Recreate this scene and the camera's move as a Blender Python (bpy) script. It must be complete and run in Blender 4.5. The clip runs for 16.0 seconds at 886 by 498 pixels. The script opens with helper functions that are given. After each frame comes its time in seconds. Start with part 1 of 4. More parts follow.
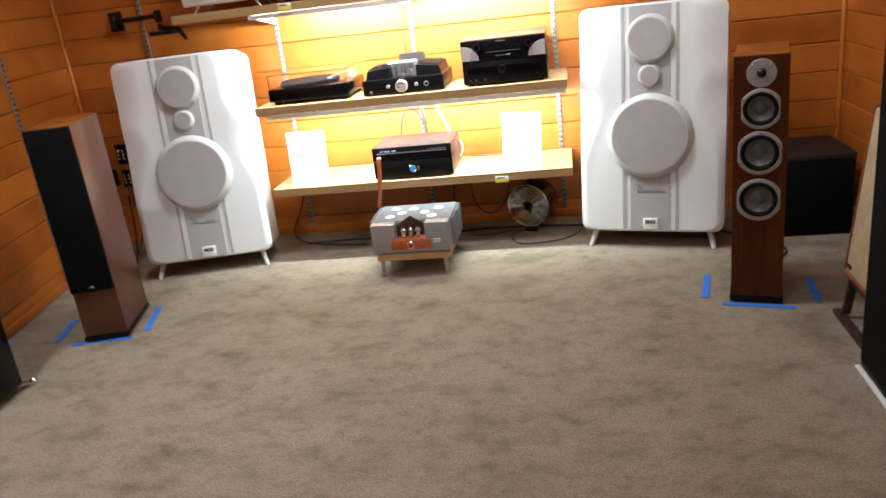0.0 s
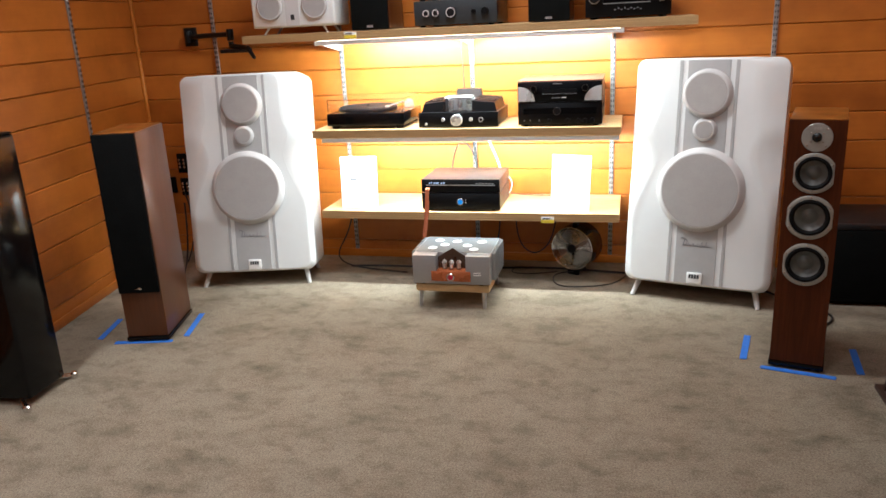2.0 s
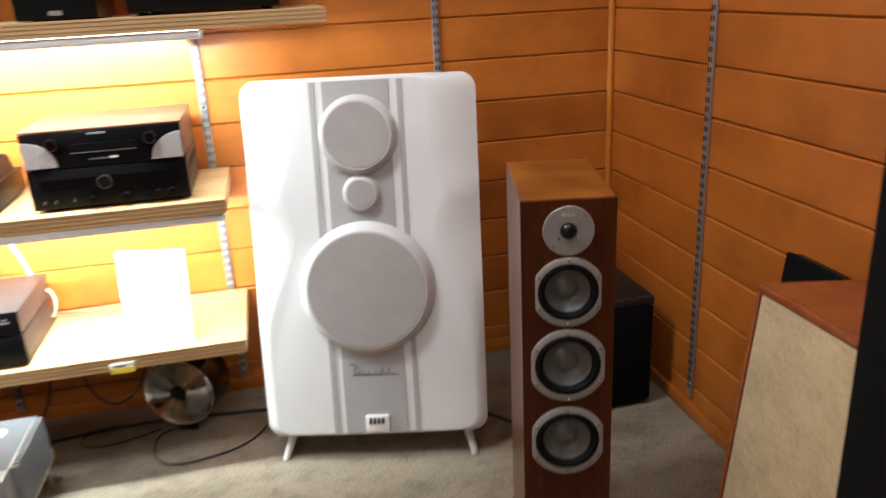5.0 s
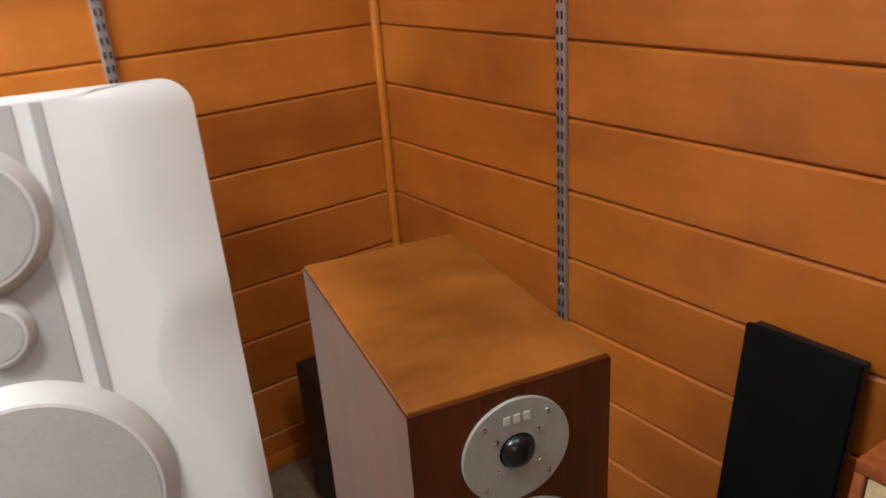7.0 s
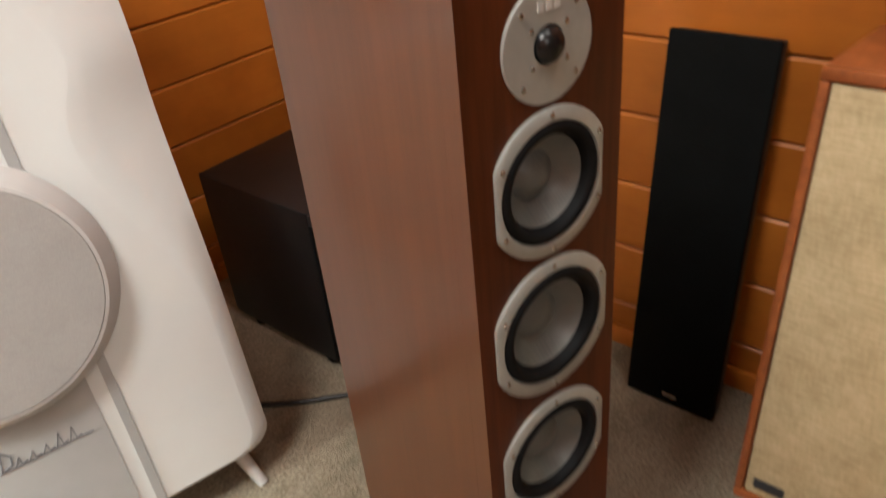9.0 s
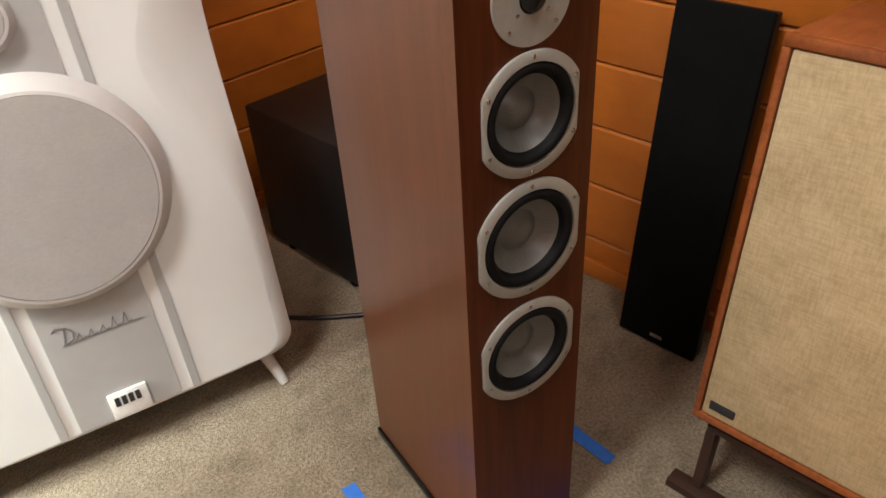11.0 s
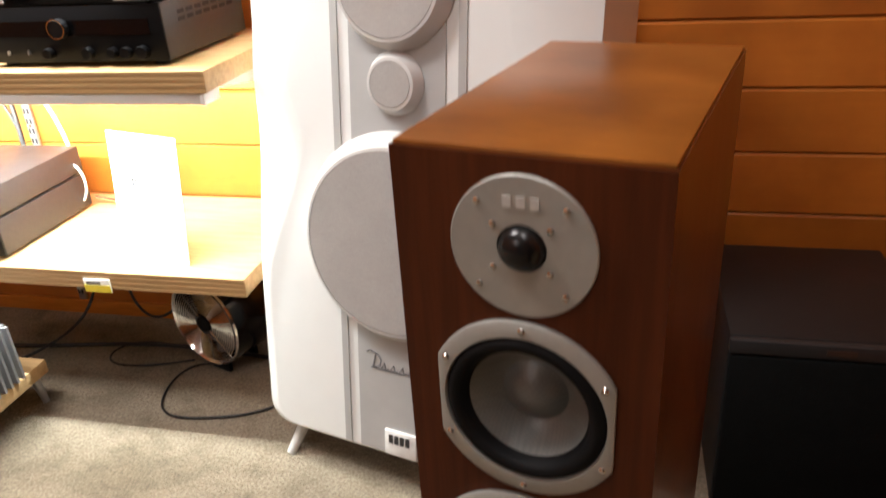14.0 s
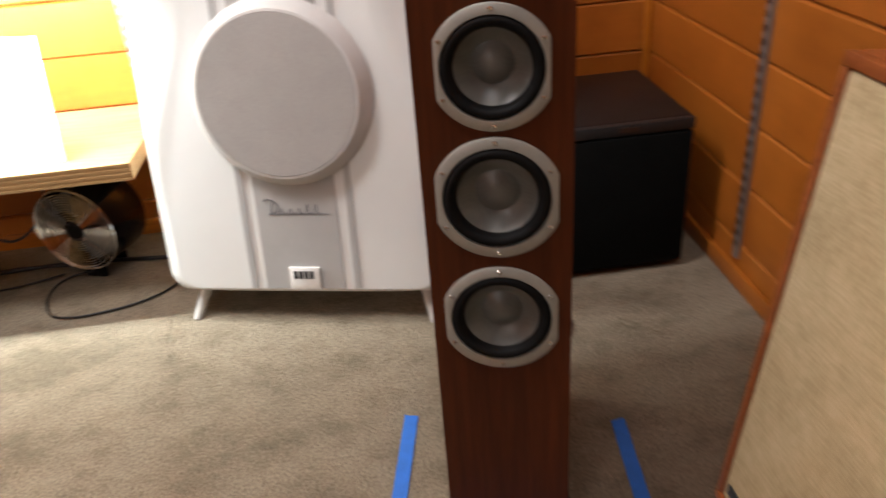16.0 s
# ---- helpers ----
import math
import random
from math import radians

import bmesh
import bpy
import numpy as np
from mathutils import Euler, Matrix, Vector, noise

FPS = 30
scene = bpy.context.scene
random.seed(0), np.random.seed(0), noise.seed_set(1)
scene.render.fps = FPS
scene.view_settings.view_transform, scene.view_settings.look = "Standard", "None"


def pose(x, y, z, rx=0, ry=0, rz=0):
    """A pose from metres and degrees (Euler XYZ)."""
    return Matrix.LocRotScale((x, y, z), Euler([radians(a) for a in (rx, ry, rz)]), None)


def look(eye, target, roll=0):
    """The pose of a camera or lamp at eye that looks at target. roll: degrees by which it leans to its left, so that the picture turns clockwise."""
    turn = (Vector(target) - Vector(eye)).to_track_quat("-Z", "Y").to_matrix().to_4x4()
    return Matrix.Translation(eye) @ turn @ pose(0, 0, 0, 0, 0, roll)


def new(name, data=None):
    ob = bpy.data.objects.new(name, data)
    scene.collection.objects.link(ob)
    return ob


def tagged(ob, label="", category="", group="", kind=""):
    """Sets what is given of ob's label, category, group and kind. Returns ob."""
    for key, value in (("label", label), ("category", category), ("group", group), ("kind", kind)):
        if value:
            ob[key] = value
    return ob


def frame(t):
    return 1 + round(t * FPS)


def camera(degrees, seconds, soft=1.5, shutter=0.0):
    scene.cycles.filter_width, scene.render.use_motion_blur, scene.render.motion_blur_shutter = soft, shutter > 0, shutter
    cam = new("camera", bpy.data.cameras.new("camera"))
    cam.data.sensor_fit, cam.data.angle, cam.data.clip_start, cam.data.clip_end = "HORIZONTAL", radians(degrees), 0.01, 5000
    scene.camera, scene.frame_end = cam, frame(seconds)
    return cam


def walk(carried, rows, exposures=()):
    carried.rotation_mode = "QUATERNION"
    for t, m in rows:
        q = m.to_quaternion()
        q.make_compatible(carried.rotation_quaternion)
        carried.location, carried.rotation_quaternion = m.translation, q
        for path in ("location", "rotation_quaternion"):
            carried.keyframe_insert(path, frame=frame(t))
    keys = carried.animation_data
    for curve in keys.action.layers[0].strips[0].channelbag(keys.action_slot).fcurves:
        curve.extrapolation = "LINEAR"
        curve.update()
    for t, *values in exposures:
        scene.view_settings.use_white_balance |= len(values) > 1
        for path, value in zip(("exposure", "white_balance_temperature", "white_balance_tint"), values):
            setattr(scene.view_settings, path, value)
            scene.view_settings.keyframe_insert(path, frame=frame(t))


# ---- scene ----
UNIT = 1.12  # metres to one unit of the plan in which all places below are given
cam = camera(60.7, 16.0, soft=1.5, shutter=0.5)
PATH = [
    (0, (0.111, 0.066, 1.226), (-0.246, 1.915, 0.552), -7.1),
    (0.5, (0.066, 0.078, 1.236), (-0.233, 1.928, 0.539), -2.5),
    (1, (0.131, 0.089, 1.246), (-0.336, 1.913, 0.571), -2.3),
    (1.5, (0.166, 0.073, 1.245), (-0.321, 1.906, 0.611), -2.3),
    (2, (0.146, 0.053, 1.24), (-0.333, 1.904, 0.654), -2.9),
    (2.5, (0.145, 0.028, 1.236), (-0.291, 1.898, 0.677), -3.4),
    (3, (0.132, 0.077, 1.217), (-0.251, 1.954, 0.641), -3.7),
    (3.5, (0.14, 0.359, 1.212), (-0.193, 2.229, 0.586), -2.6),
    (4, (0.157, 0.743, 1.207), (0.067, 2.638, 0.574), -2.0),
    (4.5, (0.164, 1.147, 1.24), (0.48, 3.003, 0.567), -4.6),
    (5, (0.233, 1.49, 1.234), (0.635, 3.335, 0.573), -3.0),
    (5.2, (0.242, 1.612, 1.22), (0.728, 3.443, 0.577), -2.5),
    (7.3, (0.439, 2.382, 1.157), (1.546, 3.818, 0.312), -4.7),
    (7.5, (0.452, 2.421, 1.127), (1.561, 3.81, 0.21), -5.3),
    (8, (0.455, 2.468, 1.069), (1.608, 3.776, 0.089), -5.6),
    (8.5, (0.403, 2.462, 1.005), (1.613, 3.693, -0.006), -4.9),
    (9, (0.25, 2.369, 0.993), (1.494, 3.516, -0.074), -6.1),
    (9.2, (0.222, 2.359, 0.986), (1.47, 3.467, -0.116), -6.4),
    (11.3, (0.174, 2.205, 1.044), (1.253, 3.444, -0.097), -2.9),
    (11.5, (0.215, 2.187, 1.071), (1.246, 3.499, -0.031), -2.8),
    (12, (0.359, 2.186, 1.111), (1.247, 3.68, 0.121), -0.7),
    (12.5, (0.496, 2.158, 1.151), (1.02, 3.857, 0.235), -1.9),
    (13, (0.634, 2.116, 1.154), (0.675, 3.928, 0.308), 0.1),
    (13.5, (0.732, 2.22, 1.095), (0.422, 4.016, 0.271), -3.0),
    (14, (0.769, 2.279, 1.009), (0.333, 4.024, 0.136), -3.7),
    (14.5, (0.757, 2.272, 0.965), (0.329, 3.985, 0.024), -5.2),
    (15, (0.726, 2.207, 0.929), (0.365, 3.909, -0.056), -6.6),
    (15.5, (0.673, 2.073, 0.909), (0.448, 3.794, -0.085), -5.5),
    (16, (0.586, 1.924, 0.928), (0.74, 3.65, -0.07), -4.6),
]
EXPOSURES = [(0, -0.15, 5580, 11), (3.5, -0.16, 5620, 11), (4.2, -0.14, 5620, 11), (5.2, -0.14, 5680, 11), (7.3, 0.1, 5850, 8), (8.5, 0.24, 6050, 9), (9.2, 0.32, 6100, 9), (11.5, 0.22, 6150, 11), (12.5, -0.15, 6100, 11), (13.5, 0.05, 6080, 13), (14.5, 0.12, 6080, 15), (16, 0.08, 6050, 15)]
walk(cam, [(t, look(UNIT * Vector(eye), UNIT * Vector(target), roll)) for t, eye, target, roll in PATH], EXPOSURES)

# ---- world and lights ----
world = bpy.data.worlds.new("world")
scene.world = world
world.use_nodes = True
world.node_tree.nodes["Background"].inputs[0].default_value = (1.0, 0.9, 0.78, 1)
world.node_tree.nodes["Background"].inputs[1].default_value = 0.05


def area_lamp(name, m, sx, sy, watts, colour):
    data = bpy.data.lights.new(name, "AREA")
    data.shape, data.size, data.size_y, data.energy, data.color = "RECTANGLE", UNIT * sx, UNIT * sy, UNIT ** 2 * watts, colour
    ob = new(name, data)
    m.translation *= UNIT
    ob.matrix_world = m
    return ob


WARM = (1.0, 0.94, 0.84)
# overhead lamps out of view: the first placed by cast shadows, the second assumed
area_lamp("unseen_ceiling_lamp", look((-0.5, 2.75, 2.5), (-0.5, 2.76, 0)), 0.8, 0.4, 47, WARM)
area_lamp("unseen_ceiling_lamp", look((-1.4, -0.2, 2.5), (-1.4, -0.19, 0)), 0.7, 0.5, 32, WARM)
# fill added for the right side; no lamp is known there
area_lamp("unseen_ceiling_lamp", look((0.65, 2.1, 2.5), (0.65, 2.11, 0)), 0.5, 0.5, 9, WARM)


# a spot out of view, added to brighten one part of the room
def added_spot(place, aim, degrees, watts):
    data = bpy.data.lights.new("added_spot", "SPOT")
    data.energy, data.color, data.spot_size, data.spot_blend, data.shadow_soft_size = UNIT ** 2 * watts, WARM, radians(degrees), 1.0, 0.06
    new("added_spot", data).matrix_world = look(UNIT * Vector(place), UNIT * Vector(aim))


# brightens the left carpet, where a lamp is assumed
added_spot((-1.75, 1.65, 2.5), (-1.85, 1.85, 0), 92, 130)
# added fill aimed at the corner wall; no such spot is known
added_spot((0.70, 1.7, 2.5), (1.05, 3.82, 0.75), 52, 34)
LED = (0.95, 1.0, 0.90)
area_lamp("shelf_lamp", look((-0.60, 3.440, 1.150), (-0.60, 3.80, 0.93)), 1.30, 0.018, 68, LED)
area_lamp("shelf_lamp", look((-0.60, 3.440, 0.700), (-0.60, 3.80, 0.48)), 1.30, 0.018, 60, LED)


# ---- materials ----
class Nodes:
    """A node material with short calls."""

    def __init__(self, name, scatter=False):
        self.scatter = scatter
        self.mat = bpy.data.materials.new(name)
        self.mat.use_nodes = True
        self.tree = self.mat.node_tree
        self.bsdf = self.tree.nodes["Principled BSDF"]

    def node(self, kind, **values):
        n = self.tree.nodes.new(kind)
        for key, value in values.items():
            n.inputs[key.replace("_", " ")].default_value = value
        return n

    def join(self, a, b):
        self.tree.links.new(a, b)

    def coords(self, scale):
        tc = self.node("ShaderNodeTexCoord")
        mp = self.node("ShaderNodeMapping", Scale=scale)
        if self.scatter:
            # each piece takes its own stretch of the pattern
            info = self.node("ShaderNodeObjectInfo")
            shift = self.node("ShaderNodeVectorMath")
            shift.operation = "MULTIPLY_ADD"
            shift.inputs[1].default_value = (41.0, 17.0, 23.0)
            self.join(info.outputs["Random"], shift.inputs[0])
            self.join(tc.outputs["Object"], shift.inputs[2])
            self.join(shift.outputs["Vector"], mp.inputs["Vector"])
        else:
            self.join(tc.outputs["Object"], mp.inputs["Vector"])
        return mp.outputs["Vector"]

    def noise(self, scale, detail=4.0, stretch=(1, 1, 1), rough=0.55):
        n = self.node("ShaderNodeTexNoise", Scale=scale, Detail=detail, Roughness=rough)
        self.join(self.coords(stretch), n.inputs["Vector"])
        return n.outputs["Fac"]

    def ramp(self, fac, stops):
        r = self.node("ShaderNodeValToRGB")
        els = r.color_ramp.elements
        while len(els) < len(stops):
            els.new(0.5)
        for e, (p, c) in zip(els, stops):
            e.position, e.color = p, (*c, 1)
        self.join(fac, r.inputs["Fac"])
        return r.outputs["Color"]

    def mix(self, fac, a, b, blend="MIX"):
        m = self.tree.nodes.new("ShaderNodeMix")
        m.data_type, m.blend_type = "RGBA", blend
        ins = [m.inputs[0], m.inputs[6], m.inputs[7]]
        for value, sock in zip((fac, a, b), ins):
            if isinstance(value, (int, float)):
                sock.default_value = value
            elif isinstance(value, tuple):
                sock.default_value = (*value, 1)
            else:
                self.join(value, sock)
        return m.outputs[2]

    def colour(self, value):
        if isinstance(value, tuple):
            self.bsdf.inputs["Base Color"].default_value = (*value, 1)
        else:
            self.join(value, self.bsdf.inputs["Base Color"])

    def gloss(self, rough, metal=0.0, spec=0.5, coat=0.0):
        self.bsdf.inputs["Metallic"].default_value = metal
        self.bsdf.inputs["Specular IOR Level"].default_value = spec
        self.bsdf.inputs["Coat Weight"].default_value = coat
        if isinstance(rough, (int, float)):
            self.bsdf.inputs["Roughness"].default_value = rough
        else:
            self.join(rough, self.bsdf.inputs["Roughness"])

    def span(self, fac, low, high):
        m = self.node("ShaderNodeMapRange")
        m.inputs["To Min"].default_value, m.inputs["To Max"].default_value = low, high
        self.join(fac, m.inputs["Value"])
        return m.outputs["Result"]

    def bump(self, height, strength, distance):
        b = self.node("ShaderNodeBump", Strength=strength, Distance=distance)
        self.join(height, b.inputs["Height"])
        self.join(b.outputs["Normal"], self.bsdf.inputs["Normal"])


def plain(name, colour, rough=0.5, metal=0.0, spec=0.5, vary=0.12, scale=60.0, bump=0.0, coat=0.0):
    """A paint, plastic or metal with faint mottling in colour and gloss."""
    n = Nodes(name)
    f = n.noise(scale, 5)
    dark = tuple(c * (1 - vary) for c in colour)
    light = tuple(min(1, c * (1 + vary)) for c in colour)
    n.colour(n.ramp(f, [(0.3, dark), (0.7, light)]))
    n.gloss(n.span(n.noise(scale * 0.2, 3), max(0.03, rough - 0.07), min(1, rough + 0.07)), metal, spec, coat)
    if bump:
        n.bump(n.noise(scale * 6, 2), bump, 0.002)
    return n.mat


def wood(name, dark, light, grain, rough=0.4, bump=0.12, coat=0.0, random_tone=0.0, streak=1.0, blotch=0.0, stain=0.0, spec=0.45):
    """Wood with the grain running along the axis whose scale in grain is smallest."""
    n = Nodes(name, random_tone > 0)
    long = n.noise(1.0, 6, grain, 0.6)
    broad = n.noise(0.22, 3, grain, 0.5)
    fine = n.noise(4.0, 3, grain, 0.7)
    mid = tuple((a + b) / 2 for a, b in zip(dark, light))
    c = n.ramp(long, [(0.28, dark), (0.5, mid), (0.74, light)])
    c = n.mix(0.35, c, n.ramp(broad, [(0.35, dark), (0.65, light)]))
    c = n.mix(0.25 * streak, c, n.ramp(fine, [(0.4, tuple(x * 0.7 for x in dark)), (0.6, light)]))
    if blotch:
        c = n.mix(blotch, c, n.ramp(n.noise(5.0, 5, (1, 1, 1), 0.6), [(0.33, dark), (0.66, light)]))
    if stain:
        spot = n.ramp(n.noise(2.6, 5, (1, 1, 1), 0.55), [(0.34, (0.62, 0.55, 0.45)), (0.46, (0.93, 0.91, 0.88)), (0.56, (1.0, 1.0, 1.0))])
        c = n.mix(stain, c, spot, "MULTIPLY")
    if random_tone:
        info = n.node("ShaderNodeObjectInfo")
        v = n.span(info.outputs["Random"], 1 - random_tone, 1 + random_tone)
        hsv = n.node("ShaderNodeHueSaturation")
        n.join(v, hsv.inputs["Value"])
        n.join(c, hsv.inputs["Color"])
        c = hsv.outputs["Color"]
    n.colour(c)
    n.gloss(n.span(broad, rough - 0.1, rough + 0.12), 0, spec, coat)
    n.bump(long, bump, 0.0015)
    return n.mat


def carpet_material():
    n = Nodes("carpet")
    tuft = n.noise(170, 4, (1, 1, 1), 0.7)
    brush = n.noise(4.0, 4, (1.0, 1.5, 1), 0.6)
    broad = n.noise(1.6, 4)
    c = n.ramp(tuft, [(0.3, (0.205, 0.170, 0.122)), (0.52, (0.350, 0.296, 0.220)), (0.75, (0.500, 0.430, 0.332))])
    c = n.mix(0.75, c, n.ramp(brush, [(0.33, (0.56, 0.54, 0.51)), (0.41, (0.80, 0.79, 0.77)), (0.50, (0.93, 0.925, 0.92)), (0.64, (1.0, 1.0, 1.0))]), "MULTIPLY")
    mat = n.noise(34, 5, (1, 1, 1), 0.7)
    patch = n.noise(11, 3, (1, 1.25, 1), 0.6)
    c = n.mix(0.5, c, n.ramp(patch, [(0.33, (0.54, 0.515, 0.48)), (0.44, (0.84, 0.83, 0.815)), (0.53, (1.0, 1.0, 1.0))]), "MULTIPLY")
    c = n.mix(0.4, c, n.ramp(mat, [(0.35, (0.66, 0.645, 0.62)), (0.5, (0.92, 0.915, 0.905)), (0.64, (1.0, 1.0, 1.0))]), "MULTIPLY")
    c = n.mix(0.6, c, n.ramp(broad, [(0.3, (0.80, 0.79, 0.77)), (0.7, (1, 1, 1))]), "MULTIPLY")
    n.colour(c)
    n.gloss(0.95, 0, 0.15)
    add = n.node("ShaderNodeMath")
    add.operation = "ADD"
    n.join(tuft, add.inputs[0])
    n.join(mat, add.inputs[1])
    n.bump(add.outputs[0], 0.9, 0.008)
    return n.mat


def cloth(name, dark, light, scale=900.0, spec=0.2):
    """Woven grille cloth."""
    n = Nodes(name)
    warp = n.noise(1, 2, (scale, scale, scale * 0.12))
    weft = n.noise(1, 2, (scale * 0.12, scale * 0.12, scale))
    c = n.mix(0.5, n.ramp(warp, [(0.35, dark), (0.65, light)]), n.ramp(weft, [(0.35, dark), (0.65, light)]))
    n.colour(n.mix(0.4, c, n.ramp(n.noise(14, 4), [(0.3, dark), (0.7, light)])))
    n.gloss(0.9, 0, spec)
    n.bump(warp, 0.35, 0.001)
    return n.mat


def cone_material():
    """Grey woven fibre cone, its weave in fine squares."""
    n = Nodes("woven_cone")
    chk = n.node("ShaderNodeTexChecker", Scale=420.0)
    n.join(n.coords((1, 1, 1)), chk.inputs["Vector"])
    c = n.mix(0.5, n.ramp(chk.outputs["Fac"], [(0, (0.105, 0.112, 0.106)), (1, (0.142, 0.150, 0.143))]),
              n.ramp(n.noise(18, 3), [(0.3, (0.09, 0.096, 0.091)), (0.7, (0.205, 0.216, 0.207))]))
    n.colour(c)
    n.gloss(0.38, 0.0, 0.5)
    return n.mat


def glass(name, tint=(1, 1, 1), rough=0.02):
    n = Nodes(name)
    n.colour(tint)
    n.gloss(rough)
    n.bsdf.inputs["Transmission Weight"].default_value = 1.0
    n.bsdf.inputs["IOR"].default_value = 1.35
    return n.mat


def glow(name, colour, strength):
    n = Nodes(name)
    n.colour(tuple(c * 0.5 for c in colour))
    n.bsdf.inputs["Emission Color"].default_value = (*colour, 1)
    n.bsdf.inputs["Emission Strength"].default_value = strength
    return n.mat


BOARD_X = wood("stained_board", (0.325, 0.094, 0.009), (0.51, 0.162, 0.018), (1.2, 16, 16), 0.42, 0.03, 0.0, 0.08, 0.3, 0.55, 0.6)
BOARD_Y = wood("stained_board_side", (0.325, 0.094, 0.009), (0.51, 0.162, 0.018), (16, 1.2, 16), 0.42, 0.03, 0.0, 0.08, 0.3, 0.55, 0.6)
TRIM = wood("stained_trim", (0.40, 0.12, 0.007), (0.56, 0.185, 0.014), (24, 24, 5), 0.4)
TRIM_X = wood("stained_trim_long", (0.40, 0.12, 0.007), (0.56, 0.185, 0.014), (3, 24, 24), 0.4)
CARPET = carpet_material()
# kept dark so the unseen south wall throws back little light
PLASTER = plain("dark_rear_plaster", (0.22, 0.17, 0.12), 0.85, scale=9, bump=0.1)
CEILING = plain("ceiling_paint", (0.70, 0.68, 0.63), 0.9, scale=9, bump=0.1)
PINE = wood("shelf_ply", (0.46, 0.29, 0.12), (0.66, 0.47, 0.24), (2.5, 22, 22), 0.45)
PLY_EDGE = wood("ply_edge", (0.38, 0.235, 0.095), (0.58, 0.40, 0.19), (1.5, 60, 150), 0.55)
WALNUT = wood("walnut_veneer", (0.080, 0.0255, 0.0075), (0.132, 0.042, 0.012), (30, 30, 1.6), 0.34, 0.03, 0.12, 0.0, 0.25)
# darker and redder than WALNUT, for the tower's front only
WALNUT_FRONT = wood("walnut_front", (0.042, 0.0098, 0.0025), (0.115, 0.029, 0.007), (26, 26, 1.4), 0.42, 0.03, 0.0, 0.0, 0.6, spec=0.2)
WALNUT_TOP = wood("walnut_top", (0.085, 0.026, 0.004), (0.36, 0.130, 0.020), (2.5, 11, 11), 0.30, 0.03, 0.0, 0.0, 0.5, 0.6, 0.7)
CASE_GREY = plain("bronze_grey_case", (0.050, 0.043, 0.042), 0.38, 0.45, spec=0.5, vary=0.08, scale=120)
WHITE = plain("white_lacquer", (0.71, 0.725, 0.715), 0.34, vary=0.012, scale=20)
GREY_BAND = plain("grey_lacquer", (0.40, 0.40, 0.395), 0.4, vary=0.03, scale=30)
GREY_RING = plain("grey_ring", (0.56, 0.55, 0.54), 0.42, vary=0.03, scale=30)
GREY_CLOTH = cloth("grey_grille_cloth", (0.33, 0.315, 0.30), (0.42, 0.40, 0.385))
BLACK_CLOTH = cloth("black_grille_cloth", (0.0025, 0.003, 0.003), (0.007, 0.0078, 0.0078), spec=0.08)
CREAM_CLOTH = cloth("cream_linen_cloth", (0.36, 0.28, 0.15), (0.60, 0.49, 0.30), 380)
BLACK = plain("black_plastic", (0.004, 0.004, 0.0045), 0.40, spec=0.12, scale=80)
BLACK_GLOSS = plain("black_lacquer", (0.003, 0.003, 0.0035), 0.12, spec=0.22, scale=20)
BLACK_VINYL = plain("black_vinyl_wrap", (0.008, 0.0083, 0.0088), 0.48, spec=0.40, scale=40, bump=0.25)
BLACK_METAL = plain("black_metal", (0.009, 0.009, 0.010), 0.36, 0.2, spec=0.25, scale=90)
RUBBER = plain("rubber_surround", (0.006, 0.006, 0.0065), 0.6, spec=0.12, scale=60)
SILVER_PLATE = plain("satin_silver_plate", (0.38, 0.38, 0.35), 0.44, 0.35, vary=0.05, scale=120)
CHROME = plain("chrome", (0.75, 0.75, 0.76), 0.10, 1.0, vary=0.03)
STEEL = plain("zinc_steel", (0.44, 0.44, 0.45), 0.36, 0.75, vary=0.1, scale=90)
WHITE_STEEL = plain("white_enamelled_steel", (0.74, 0.74, 0.72), 0.4, 0.0, vary=0.03)
SLOT = plain("dark_slot", (0.03, 0.028, 0.027), 0.8, spec=0.1)
# same zinc as STEEL, its tone set for uprights lit by the strips
UPRIGHT_LIT = plain("zinc_in_shelf_light", (0.30, 0.30, 0.295), 0.42, 0.35, vary=0.06)
SATIN = plain("satin_chrome", (0.80, 0.80, 0.80), 0.28, 0.6, vary=0.04)
FROST = plain("frosted_acrylic", (0.70, 0.72, 0.73), 0.22, vary=0.03)
SILVER_CASE = plain("brushed_aluminium", (0.36, 0.37, 0.385), 0.4, 0.6, vary=0.05, scale=150)
PAPER = plain("white_paper", (0.84, 0.84, 0.83), 0.8, vary=0.02, scale=30)
INK = plain("grey_ink", (0.16, 0.16, 0.17), 0.7)
INK_DARK = plain("black_ink", (0.02, 0.02, 0.022), 0.6)
LABEL_YELLOW = plain("yellow_label", (0.80, 0.66, 0.05), 0.6)
TAPE = plain("blue_masking_tape", (0.030, 0.17, 0.66), 0.7, vary=0.1, scale=50, bump=0.15)
CONE = cone_material()
CLEAR = glass("clear_acrylic")
GLASS = glass("valve_glass", (0.98, 0.95, 0.92))
BLUE_GLOW = glow("blue_display", (0.01, 0.22, 0.60), 0.9)
DISPLAY_GLOW = glow("dim_display", (0.45, 0.6, 0.9), 0.5)
COPPER = plain("copper_braid", (0.62, 0.20, 0.10), 0.38, 0.6, vary=0.2, scale=300, bump=0.3)
RED = plain("red_indicator", (0.45, 0.01, 0.03), 0.3)
CABLE = plain("black_cable", (0.010, 0.010, 0.010), 0.45)
WHITE_CABLE = plain("white_cable", (0.72, 0.70, 0.66), 0.5)
RED_CABLE = plain("red_cable", (0.40, 0.06, 0.03), 0.5)
BROWN_METAL = plain("brown_painted_steel", (0.035, 0.017, 0.011), 0.5)


